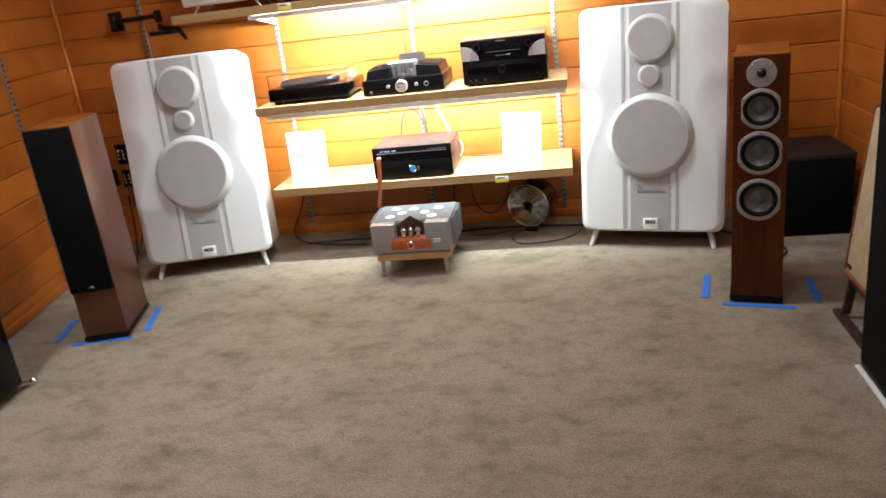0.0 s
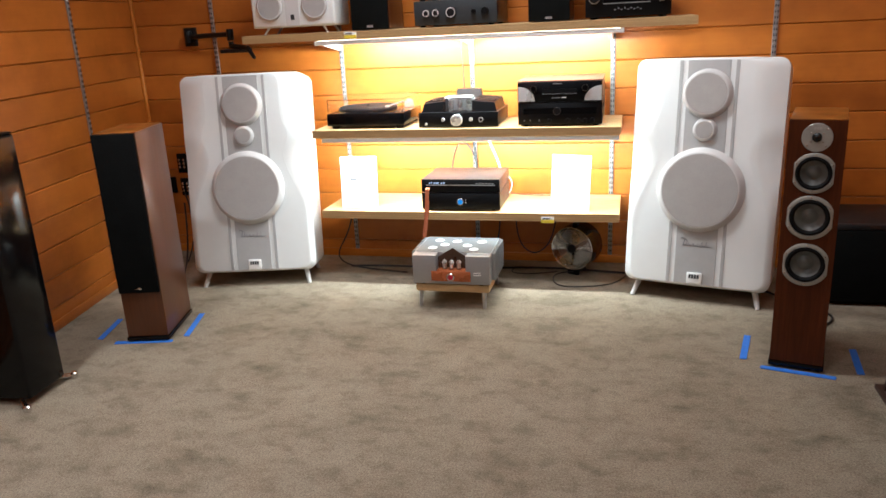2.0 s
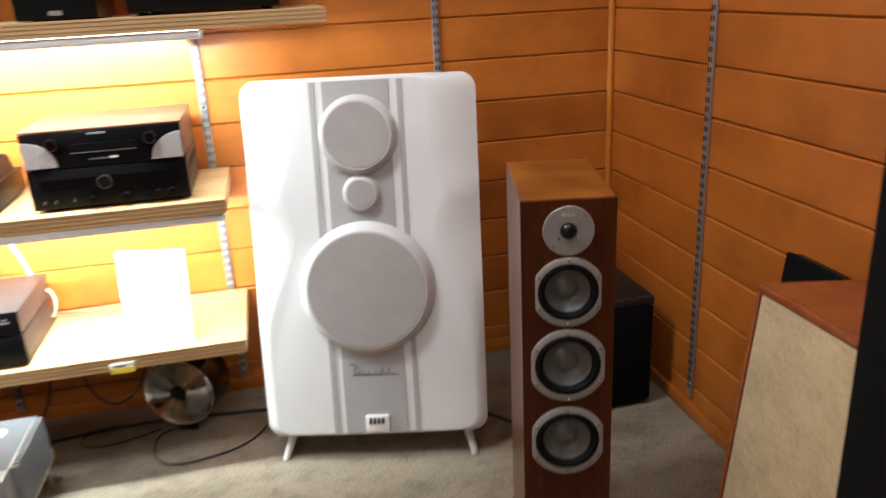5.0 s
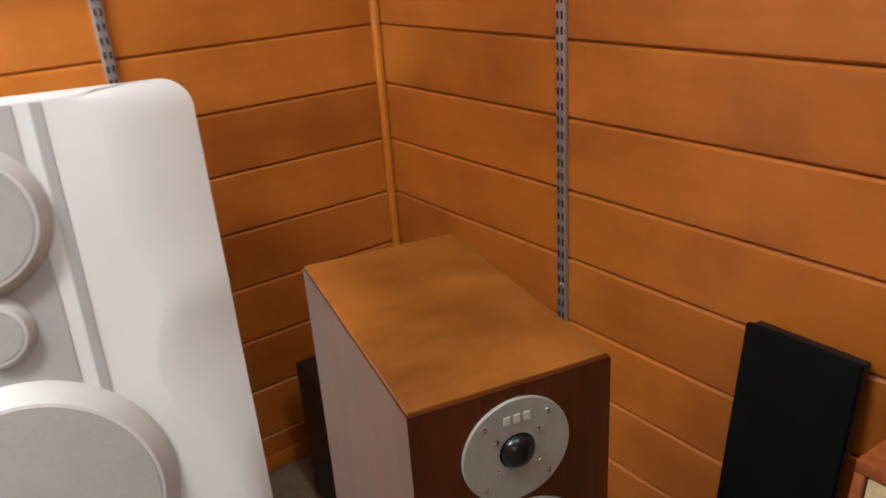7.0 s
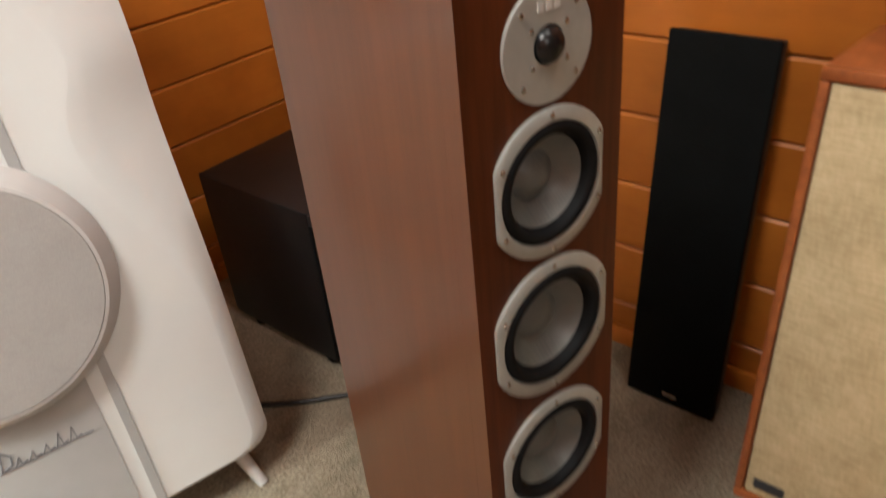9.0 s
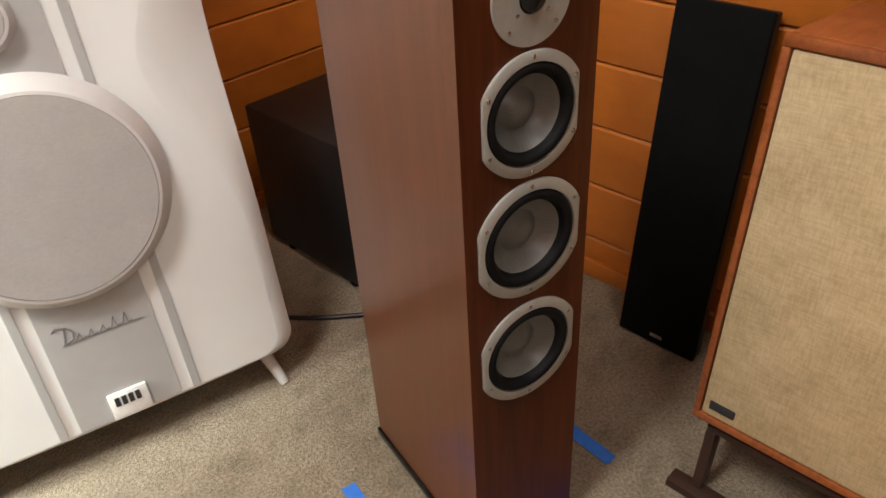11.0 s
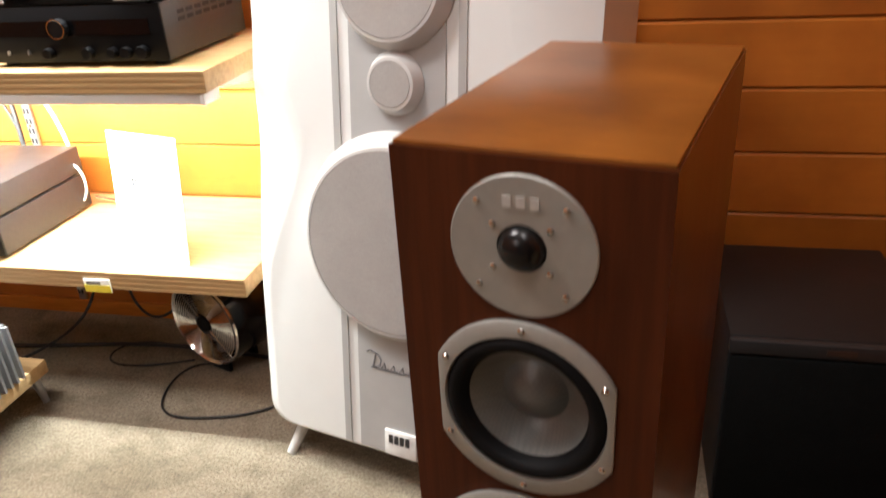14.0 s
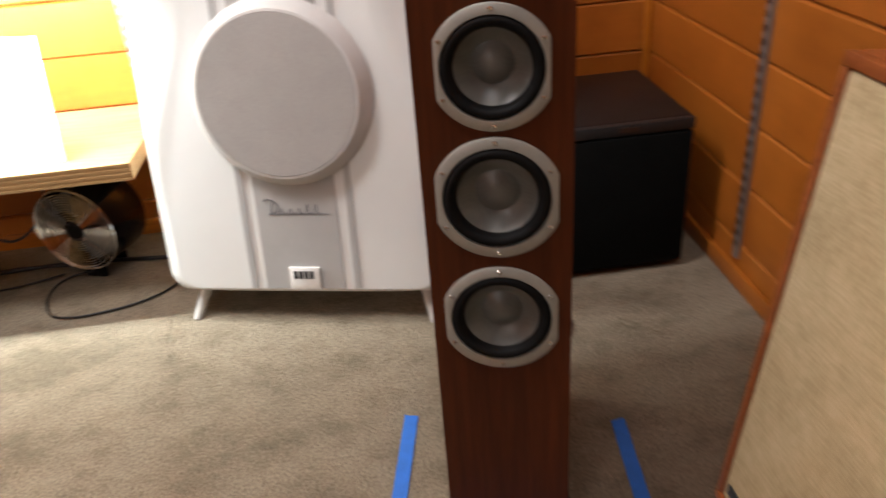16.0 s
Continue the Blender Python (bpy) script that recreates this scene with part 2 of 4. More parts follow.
# ---- mesh helpers ----
def box(bm, x0, x1, y0, y1, z0, z1, bevel=0.0, seg=2):
    vs = [bm.verts.new((x, y, z)) for x in (x0, x1) for y in (y0, y1) for z in (z0, z1)]
    quads = ((0, 1, 3, 2), (4, 6, 7, 5), (0, 4, 5, 1), (2, 3, 7, 6), (0, 2, 6, 4), (1, 5, 7, 3))
    fs = [bm.faces.new([vs[i] for i in q]) for q in quads]
    if bevel:
        es = list({e for f in fs for e in f.edges})
        bmesh.ops.bevel(bm, geom=es, offset=bevel, segments=seg, affect="EDGES", profile=0.5)
    return fs


def boxed(*dims, bevel=0.0, seg=2):
    bm = bmesh.new()
    box(bm, *dims, bevel=bevel, seg=seg)
    return bm


def lathe(bm, profile, centre=(0, 0, 0), axis="-y", seg=40, close=True):
    """Turns (radius, height) pairs round an axis through centre; height runs along the axis."""
    ring = []
    ways = {"-y": lambda r, a, h: (r * math.cos(a), -h, r * math.sin(a)),
            "z": lambda r, a, h: (r * math.cos(a), r * math.sin(a), h),
            "x": lambda r, a, h: (h, r * math.cos(a), r * math.sin(a))}
    for r, h in profile:
        if r < 1e-6:
            p = ways[axis](0, 0, h)
            ring.append([bm.verts.new([c + d for c, d in zip(centre, p)])])
            continue
        row = []
        for i in range(seg):
            p = ways[axis](r, 2 * math.pi * i / seg, h)
            row.append(bm.verts.new([c + d for c, d in zip(centre, p)]))
        ring.append(row)
    for a, b in zip(ring, ring[1:]):
        for i in range(seg):
            j = (i + 1) % seg
            vs = [a[i % len(a)], a[j % len(a)], b[j % len(b)], b[i % len(b)]]
            vs = list(dict.fromkeys(vs))
            if len(vs) > 2:
                bm.faces.new(vs)
    if close:
        for row in (ring[0], ring[-1]):
            if len(row) > 2:
                bm.faces.new(row)
    return bm


def rod(bm, a, b, r0, r1=None, seg=12):
    """A round bar from a to b, tapering from r0 to r1."""
    r1 = r0 if r1 is None else r1
    a, b = Vector(a), Vector(b)
    q = (b - a).to_track_quat("Z", "Y")
    rows = []
    for p, r in ((a, r0), (b, r1)):
        rows.append([bm.verts.new(p + q @ Vector((r * math.cos(2 * math.pi * i / seg), r * math.sin(2 * math.pi * i / seg), 0)))
                     for i in range(seg)])
    for i in range(seg):
        j = (i + 1) % seg
        bm.faces.new((rows[0][i], rows[0][j], rows[1][j], rows[1][i]))
    bm.faces.new(rows[0][::-1]), bm.faces.new(rows[1])
    return bm


def extrude(bm, outline, y0, y1):
    """A prism whose (x, z) outline runs from depth y0 to y1."""
    front = [bm.verts.new((x, y0, z)) for x, z in outline]
    back = [bm.verts.new((x, y1, z)) for x, z in outline]
    n = len(outline)
    for i in range(n):
        j = (i + 1) % n
        bm.faces.new((front[i], front[j], back[j], back[i]))
    bm.faces.new(front[::-1]), bm.faces.new(back)
    return bm


def finish(ob, bm, material, smooth=35):
    bmesh.ops.recalc_face_normals(bm, faces=bm.faces)
    limit = radians(smooth)
    for f in bm.faces:
        f.smooth = True
    for e in bm.edges:
        if len(e.link_faces) == 2 and e.calc_face_angle(0) > limit:
            e.smooth = False
    bm.to_mesh(ob.data)
    bm.free()
    ob.data.materials.append(material)
    return ob


def part(name, bm, material, parent=None, label="", smooth=35):
    ob = finish(new(name, bpy.data.meshes.new(name)), bm, material, smooth)
    ob.parent = parent
    return tagged(ob, label)


def thing(name, m, label, category, group="", kind=""):
    ob = new(name)
    ob.empty_display_size = 0.05
    ob.matrix_world = m
    return tagged(ob, label, category, group, kind)


def solid(name, bm, material, label, category="", kind="", m=None, group=""):
    ob = finish(new(name, bpy.data.meshes.new(name)), bm, material)
    if m is not None:
        ob.matrix_world = m
    return tagged(ob, label, category, group, kind)


def cable(name, points, radius, material, label, parent=None):
    """A bent cable through the points, as a curve with a round section."""
    cu = bpy.data.curves.new(name, "CURVE")
    cu.dimensions, cu.bevel_depth, cu.bevel_resolution, cu.resolution_u = "3D", radius, 2, 8
    sp = cu.splines.new("NURBS")
    sp.points.add(len(points) - 1)
    for p, co in zip(sp.points, points):
        p.co = (*co, 1)
    sp.use_endpoint_u, sp.order_u = True, 4
    cu.materials.append(material)
    ob = new(name, cu)
    ob.parent = parent
    return tagged(ob, label, "cable") if parent is None else tagged(ob, label)


def prism_x(bm, outline, x0, x1):
    """A prism whose (y, z) outline runs from x0 to x1."""
    a = [bm.verts.new((x0, y, z)) for y, z in outline]
    b = [bm.verts.new((x1, y, z)) for y, z in outline]
    n = len(outline)
    for i in range(n):
        j = (i + 1) % n
        bm.faces.new((a[i], a[j], b[j], b[i]))
    bm.faces.new(a[::-1]), bm.faces.new(b)
    return bm


# ---- the room ----
LEFT, RIGHT, BACK, REAR, TOP = -2.50, 1.335, 3.82, -2.6, 2.6
SKEW = 9.4  # the west wall stands this much off square, in degrees
PITCH, BOARD = 0.1305, 0.018

solid("floor", boxed(LEFT - 0.14, RIGHT + 0.14, REAR - 0.14, BACK + 0.14, -0.06, 0.0), CARPET,
      "grey-brown brushed pile carpet with mottled tracks", kind="structure")
solid("ceiling", boxed(LEFT - 0.14, RIGHT + 0.14, REAR - 0.14, BACK + 0.14, TOP, TOP + 0.1), CEILING, "plain pale ceiling", kind="structure")
wall_back = solid("wall_north", boxed(LEFT - 0.14, RIGHT + 0.14, BACK + BOARD, BACK + 0.14, 0.0, TOP), BOARD_X,
                  "orange-stained horizontal board wall behind the shelves", kind="structure")
wall_right = solid("wall_east", boxed(RIGHT + BOARD, RIGHT + 0.14, REAR, BACK + BOARD, 0.0, TOP), BOARD_Y,
                   "orange-stained horizontal board side wall", kind="structure")
WEST = pose(LEFT, BACK, 0, 0, 0, SKEW)  # along this wall, local y runs from the corner at 0 to the south
wall_left = solid("wall_west", boxed(-0.14, -BOARD, -6.48, 0.05, 0.0, TOP), BOARD_Y,
                  "orange-stained horizontal board side wall", kind="structure", m=WEST)
# unseen wall added to close the room and hold down bounce light
solid("wall_south", boxed(LEFT - 0.14, RIGHT + 0.14, REAR - 0.14, REAR, 0.0, TOP), PLASTER, "plain dark wall, unseen, added to close the room", kind="structure")

for x, sx in ((LEFT, 1), (RIGHT, -1)):
    bm = bmesh.new()
    rod(bm, (x + sx * 0.009, BACK - 0.009, 0.04), (x + sx * 0.009, BACK - 0.009, TOP), 0.011)
    solid("trim", bm, TRIM, "orange-stained corner bead between the board walls", kind="structure")
solid("baseboard", boxed(LEFT + 0.016, RIGHT - 0.016, BACK - 0.014, BACK - 0.002, 0.0, 0.042, bevel=0.003), TRIM_X,
      "low orange-stained wooden skirting", kind="structure")
solid("baseboard", boxed(RIGHT - 0.014, RIGHT - 0.002, REAR, BACK - 0.016, 0.0, 0.042, bevel=0.003), BOARD_Y,
      "low orange-stained wooden skirting", kind="structure")
solid("baseboard", boxed(0.002, 0.014, -6.4, -0.016, 0.0, 0.042, bevel=0.003), BOARD_Y,
      "low orange-stained wooden skirting", kind="structure", m=WEST)


# ---- shelving ----
def shelf_upright(m, low, high, material, label):
    """A slotted wall standard, its back on the wall plane y = 0, facing -y."""
    up = thing("shelf_upright", m, label, "shelf upright", "slotted wall uprights", "structure")
    part("channel", boxed(-0.0105, 0.0105, -0.010, -0.001, low, high, bevel=0.002), material, up)
    bm = bmesh.new()
    z = low + 0.03
    while z < high - 0.03:
        for x in (-0.0050, 0.0050):
            box(bm, x - 0.0021, x + 0.0021, -0.0112, -0.0098, z, z + 0.013)
        z += 0.025
    tagged(part("slots", bm, SLOT, up), kind="stuff")
    for z in (low + 0.04, low + 0.5, low + 0.9, low + 1.4):
        bm = lathe(bmesh.new(), [(0.0045, 0.010), (0.0045, 0.0115), (0.002, 0.0135), (0, 0.0137)], (0, 0, z), seg=12, close=False)
        part("screw", bm, CHROME, up)
    return up


for x in (0.048, -1.312):
    shelf_upright(pose(x, BACK, 0), 0.03, 2.3, UPRIGHT_LIT, "slotted steel upright on the board wall, toned for the shelf light")
# the middle one takes STEEL for its shaded look
for x in (0.752, -0.632, -2.02):
    shelf_upright(pose(x, BACK, 0), 0.03, 2.3, STEEL, "grey slotted steel upright screwed to the board wall")
shelf_upright(pose(RIGHT, 3.236, 0, 0, 0, -90), 0.06, 2.3, STEEL, "grey slotted steel upright on the side wall")
shelf_upright(WEST @ pose(0, -0.63, 0, 0, 0, 90), 0.02, 2.3, STEEL, "grey slotted steel upright on the side wall")


def shelf(x0, x1, top, thick, brackets, label):
    """A ply shelf with its steel brackets."""
    sh = thing("wall_shelf", pose((x0 + x1) / 2, 3.413, top - thick), label, "shelf", "wall shelves")
    w = (x1 - x0) / 2
    part("board", boxed(-w, w, 0.004, 0.392, 0, thick, bevel=0.0015), PINE, sh)
    bm = bmesh.new()
    n = 7
    for i in range(n):
        z0, z1 = thick * i / n, thick * (i + 1) / n
        d = 0.0012 * (i % 2)
        box(bm, -w, w, -0.001 + d, 0.0035, z0 + 0.0002, z1 - 0.0002)
    part("edge_band", bm, PLY_EDGE, sh, "layered plywood front edge")
    for bx in brackets:
        bm = prism_x(bmesh.new(), [(0.10, -0.001), (0.392, -0.001), (0.392, -0.055), (0.365, -0.06), (0.10, -0.016)],
                     bx - (x0 + x1) / 2 - 0.004, bx - (x0 + x1) / 2 + 0.004)
        part("bracket", bm, WHITE_STEEL if bx > -1.7 else BLACK_METAL, sh, "folded steel bracket")
    return sh


shelf(-1.328, 0.097, 0.358, 0.037, (0.048, -0.632, -1.285), "light plywood wall shelf with cards and an amplifier on it")
shelf(-1.338, 0.097, 0.750, 0.037, (0.048, -0.632, -1.285), "light plywood wall shelf holding a turntable and amplifiers")
shelf(-1.646, 0.394, 1.197, 0.035, (0.048, -0.632, -1.312), "long light plywood top shelf holding loudspeakers and receivers")


def shelf_light(x0, x1, z):
    """A slim strip light under a shelf."""
    sl = thing("shelf_light", pose((x0 + x1) / 2, 3.440, z), "slim white strip light lit under the shelf", "strip light", "shelf lights")
    w = (x1 - x0) / 2
    part("housing", boxed(-w, w, -0.024, -0.012, -0.020, -0.001, bevel=0.002), WHITE_STEEL, sl)
    for x in (-w - 0.002, w + 0.002):
        part("end_cap", boxed(x - 0.004, x + 0.004, -0.026, 0.03, -0.021, -0.0005, bevel=0.002), WHITE_STEEL, sl)
    part("diffuser", boxed(-w + 0.006, w - 0.006, -0.0115, 0.026, -0.009, -0.001), glow("lit_diffuser", (1.0, 0.9, 0.68), 9.0), sl, "glowing diffuser")


shelf_light(-1.28, 0.095, 1.161)
shelf_light(-1.29, 0.083, 0.712)


def shelf_ticket(x, z):
    tk = thing("price_ticket", pose(x, 3.411, z), "yellow price ticket clipped to the shelf edge", "label", "shelf tickets")
    part("holder", boxed(-0.030, 0.030, -0.003, -0.0005, -0.017, 0.013, bevel=0.001), WHITE_STEEL, tk)
    part("card", boxed(-0.029, 0.029, -0.0045, -0.0032, -0.016, -0.001), LABEL_YELLOW, tk)
    part("print", boxed(-0.022, 0.010, -0.0052, -0.0046, 0.002, 0.008), INK, tk)


shelf_ticket(-0.222, 0.331)
shelf_ticket(-1.105, 1.183)


# ---- large white panel loudspeakers ----
def rounded_outline(w0, w1, h, r, n=10):
    """(u, v) outline of a rounded panel, w0 wide at the foot and w1 at the top, anticlockwise."""
    pts = []
    for cx, cy, a0 in ((1, 0, -90), (1, 1, 0), (-1, 1, 90), (-1, 0, 180)):
        for i in range(n + 1):
            a = radians(a0 + 90 * i / n)
            half = (w1 if cy else w0) / 2
            pts.append((cx * (half - r) + r * math.cos(a), cy * h + (r if not cy else -r) + r * math.sin(a)))
    out = []
    for i, p in enumerate(pts):
        q = pts[(i + 1) % len(pts)]
        out.append(p)
        d = math.hypot(q[0] - p[0], q[1] - p[1])
        if d > 0.1:
            k = int(d / 0.02)
            out += [(p[0] + (q[0] - p[0]) * j / k, p[1] + (q[1] - p[1]) * j / k) for j in range(1, k)]
    return out


def panel_loudspeaker(m, label):
    """A leaning white panel loudspeaker on splayed feet; the front's foot is the origin."""
    sp = thing("panel_loudspeaker", m, label, "loudspeaker", "white panel loudspeakers")
    lean = Matrix.Translation((0, 0, 0.086)) @ pose(0, 0, 0, -8.2) @ Matrix.Translation((0, 0, -0.010)) @ pose(0, 0, 0, 8.2) @ pose(0, 0, 0, -8.2)
    H, W0, W1 = 0.962, 0.604, 0.606

    def add(name, bm, material, parent, tag="", smooth=35):
        bm.transform(lean)
        return part(name, bm, material, parent, tag, smooth)

    outline = rounded_outline(W0, W1, H, 0.042)
    bm = bmesh.new()
    rows = []

    def flank(v):
        # wide at the top, pinched beside the tweeter, running out towards the foot
        fade = min(1.0, max(0.0, (v - 0.28) / 0.30))
        fade = fade * fade * (3 - 2 * fade)
        return 0.030 + 0.092 * fade - 0.030 * math.exp(-((v - 0.665) / 0.055) ** 2)

    steps = [(None, 0.265, 0.016), (None, 0.250, 0.003), (None, 0.10, 0.0)]
    for _, depth, inset in steps:
        rows.append([bm.verts.new((u - math.copysign(min(inset, abs(u)), u), depth, v + (inset * 0.5 if v < H / 2 else -inset * 0.5)))
                     for u, v in outline])
    for k in range(9):
        s = k / 8
        row = []
        for u, v in outline:
            edge = min(1.0, abs(u) / (W0 / 2 - 0.06)) ** 6
            nu = u - math.copysign(flank(v) * s, u) * edge
            d = 0.008 * (1 - s) ** 2 + 0.24 * flank(v) * edge * (1 - s) ** 1.5
            nv = v + (0.010 * s if v < H / 2 else -0.010 * s) * (1 if min(v, H - v) < 0.05 else 0)
            row.append(bm.verts.new((nu, d, nv)))
        rows.append(row)
    n = len(outline)
    for a, b in zip(rows, rows[1:]):
        for i in range(n):
            j = (i + 1) % n
            bm.faces.new((a[i], a[j], b[j], b[i]))
    bm.faces.new(rows[0])
    for e in bm.faces.new(rows[-1]).edges:
        e.smooth = False
    body = add("cabinet", bm, WHITE, sp, "glossy white lacquered cabinet", 32)

    def strip(name, u0, u1, proud, material):
        bm = boxed(u0, u1, -proud, 0.006, 0.011, H - 0.011)
        return add(name, bm, material, body)

    strip("centre_band", -0.084, 0.084, 0.0025, GREY_BAND)
    for s in (-1, 1):
        a, b = sorted((s * 0.1045, s * 0.1175))
        strip("side_stripe", a, b, 0.0025, GREY_BAND)

    for name, v, r, proud, inner in (("midrange_cover", 0.816, 0.101, 0.030, 0.084), ("tweeter_cover", 0.668, 0.049, 0.022, 0.037),
                                     ("woofer_cover", 0.416, 0.179, 0.034, 0.155)):
        bm = lathe(bmesh.new(), [(r - 0.004, -0.004), (r, 0.004), (r - 0.003, 0.010), (inner + 0.003, proud), (inner - 0.002, proud + 0.001)],
                   (0, 0, v), seg=72, close=False)
        ring = add(name, bm, GREY_RING, sp, "raised grey grille ring", 28)
        bm = lathe(bmesh.new(), [(inner - 0.001, proud - 0.002), (inner - 0.003, proud + 0.0008), (0, proud + 0.0008)], (0, 0, v), seg=72, close=False)
        add("grille_cloth", bm, GREY_CLOTH, ring, "taut grey cloth")

    plate = add("badge", boxed(-0.030, 0.034, -0.009, -0.0025, 0.011, 0.061, bevel=0.002), plain("badge_white", (0.78, 0.78, 0.76), 0.3), sp,
                "white badge with a dark emblem")
    for i in range(4):
        u = -0.0165 + i * 0.0112
        add("emblem_bar", boxed(u - 0.0042, u + 0.0042, -0.0100, -0.0091, 0.036, 0.053), INK_DARK, plate)
    # the thin script line, as plain strokes
    bm = bmesh.new()

    def stroke(points, w=0.0012):
        for (u0, v0), (u1, v1) in zip(points, points[1:]):
            a = math.atan2(v1 - v0, u1 - u0)
            dx, dz = w * math.sin(a), -w * math.cos(a)
            ring = [(u0 + dx, v0 + dz), (u1 + dx, v1 + dz), (u1 - dx, v1 - dz), (u0 - dx, v0 - dz)]
            extrude(bm, ring, -0.0040, -0.0026)

    stroke([(-0.066, 0.203), (-0.060, 0.208), (-0.046, 0.204), (-0.037, 0.194), (-0.040, 0.181), (-0.054, 0.176), (-0.048, 0.202)], 0.0011)
    for k in range(5):
        u = -0.030 + k * 0.018
        stroke([(u - 0.007, 0.176), (u, 0.178 + 0.010 + 0.008 * (k in (3, 4))), (u + 0.002, 0.176), (u + 0.009, 0.179)], 0.0006)
    stroke([(-0.058, 0.1755), (0.066, 0.1755)], 0.0006)
    add("script", bm, INK, sp, "thin dark grey script emblem")

    for x in (-1, 1):
        for y, sy in ((0.075, -1), (0.235, 1)):
            bm = bmesh.new()
            top = (x * 0.232, y, 0.104 + (0.0 if sy < 0 else 0.02))
            low = (x * 0.264, y + sy * (0.07 if sy < 0 else 0.02), 0.0)
            rod(bm, top, low, 0.015, 0.0095, 16)
            part("foot", bm, plain("foot_grey", (0.50, 0.49, 0.47), 0.4) if "foot_grey" not in bpy.data.materials else bpy.data.materials["foot_grey"], sp, "tapered pale grey foot")
    return sp


panel_loudspeaker(pose(0.4160, 3.288, 0, 0, 0, -14.0), "white lacquered panel loudspeaker with grey grilles on splayed feet")
panel_loudspeaker(pose(-1.657, 3.285, 0, 0, 0, 13.0), "white lacquered panel loudspeaker with grey grilles beside the shelves")


# ---- walnut tower loudspeakers ----
def clipped_ring(bm, r, flat, inner, depth, centre, seg=64):
    """A driver's front plate: a disc with two flat sides and a round hole."""
    rows = []
    for rad, clip, h in ((r, flat, 0.0), (r, flat, depth - 0.001), (r - 0.0015, flat - 0.0015, depth), (inner, 9, depth), (inner - 0.001, 9, depth - 0.003)):
        row = []
        for i in range(seg):
            a = 2 * math.pi * i / seg
            x, z = rad * math.cos(a), rad * math.sin(a)
            x = max(-clip, min(clip, x))
            row.append(bm.verts.new((centre[0] + x, centre[1] - h, centre[2] + z)))
        rows.append(row)
    for a, b in zip(rows, rows[1:]):
        for i in range(seg):
            j = (i + 1) % seg
            bm.faces.new((a[i], a[j], b[j], b[i]))
    return bm


def driver(parent, name, z, r, flat):
    plate = part(name, clipped_ring(bmesh.new(), r, flat, r * 0.83, 0.004, (0, 0, z)), SILVER_PLATE, parent, "satin silver driver ring")
    k = r / 0.074
    bm = bmesh.new()
    prof = []
    for i in range(11):
        a = math.pi * i / 10
        prof.append((r * 0.83 - 0.0005 - 0.0065 * k * (1 - math.cos(a)), -0.001 + 0.0065 * k * math.sin(a)))
    prof.append((r * 0.83 - 0.0165 * k, -0.006))
    lathe(bm, prof, (0, 0, z), seg=56, close=False)
    part("surround", bm, RUBBER, plate, "black rubber roll surround")
    bm = bmesh.new()
    rc = r * 0.83 - 0.016 * k
    prof = [(rc, -0.0045), (rc * 0.9, -0.0095), (rc * 0.78, -0.0150), (rc * 0.66, -0.0195), (rc * 0.56, -0.0218)]
    prof += [(rc * q, -0.0218 + 0.0105 * (1 - (q / 0.54) ** 2)) for q in (0.5, 0.4, 0.3, 0.2, 0.1)] + [(0, -0.0113)]
    lathe(bm, prof, (0, 0, z), seg=56, close=False)
    part("cone", bm, CONE, plate, "grey woven cone with a dust cap")
    for i in range(6):
        a = radians(90 + 60 * i)
        bm = lathe(bmesh.new(), [(0.0026, 0.003), (0.0026, 0.0048), (0.0014, 0.0056), (0, 0.0052)],
                   (r * 0.915 * math.cos(a), 0, z + r * 0.915 * math.sin(a)), seg=10, close=False)
        part("screw", bm, CHROME, plate)
    return plate


def baffle(w, z0, z1, holes, thick=0.0235, seg=48):
    """A front board with round holes, built as stacked cells that each hold one hole."""
    bm = bmesh.new()
    hs = sorted(holes)
    cuts = [z0] + [(a[0] + a[1] + b[0] - b[1]) / 2 for a, b in zip(hs, hs[1:])] + [z1]
    for (z, r), lo, hi in zip(hs, cuts, cuts[1:]):
        outer, inner, deep = [], [], []
        for i in range(seg):
            a = 2 * math.pi * (i + 0.5) / seg
            c, s = math.cos(a), math.sin(a)
            k = min(w / abs(c), ((hi - z) if s > 0 else (z - lo)) / abs(s))
            outer.append(bm.verts.new((k * c, 0.0005, z + k * s)))
            inner.append(bm.verts.new((r * c, 0.0005, z + r * s)))
            deep.append(bm.verts.new((r * c, thick, z + r * s)))
        for i in range(seg):
            j = (i + 1) % seg
            p, q = outer[i].co, outer[j].co
            ring = [outer[i], outer[j], inner[j], inner[i]]
            if abs(abs(p.x) - abs(q.x)) > 1e-6 and abs(p.z - q.z) > 1e-6:
                co = (math.copysign(w, p.x + q.x), 0.0005, hi if p.z > z else lo)
                ring.insert(1, bm.verts.new(co))
            bm.faces.new(ring)
            bm.faces.new((inner[i], inner[j], deep[j], deep[i]))
    for x in (-w, w):
        f = [bm.verts.new((x, y, zz)) for y, zz in ((0.0005, z0), (thick, z0), (thick, z1), (0.0005, z1))]
        bm.faces.new(f)
    for zz in (z0, z1):
        f = [bm.verts.new((x, y, zz)) for x, y in ((-w, 0.0005), (w, 0.0005), (w, thick), (-w, thick))]
        bm.faces.new(f)
    bmesh.ops.remove_doubles(bm, verts=bm.verts, dist=1e-5)
    return bm


DOME = plain("black_silk_dome", (0.006, 0.006, 0.0065), 0.26, spec=0.4, vary=0.05)
FADED = plain("worn_white_print", (0.48, 0.47, 0.44), 0.6)


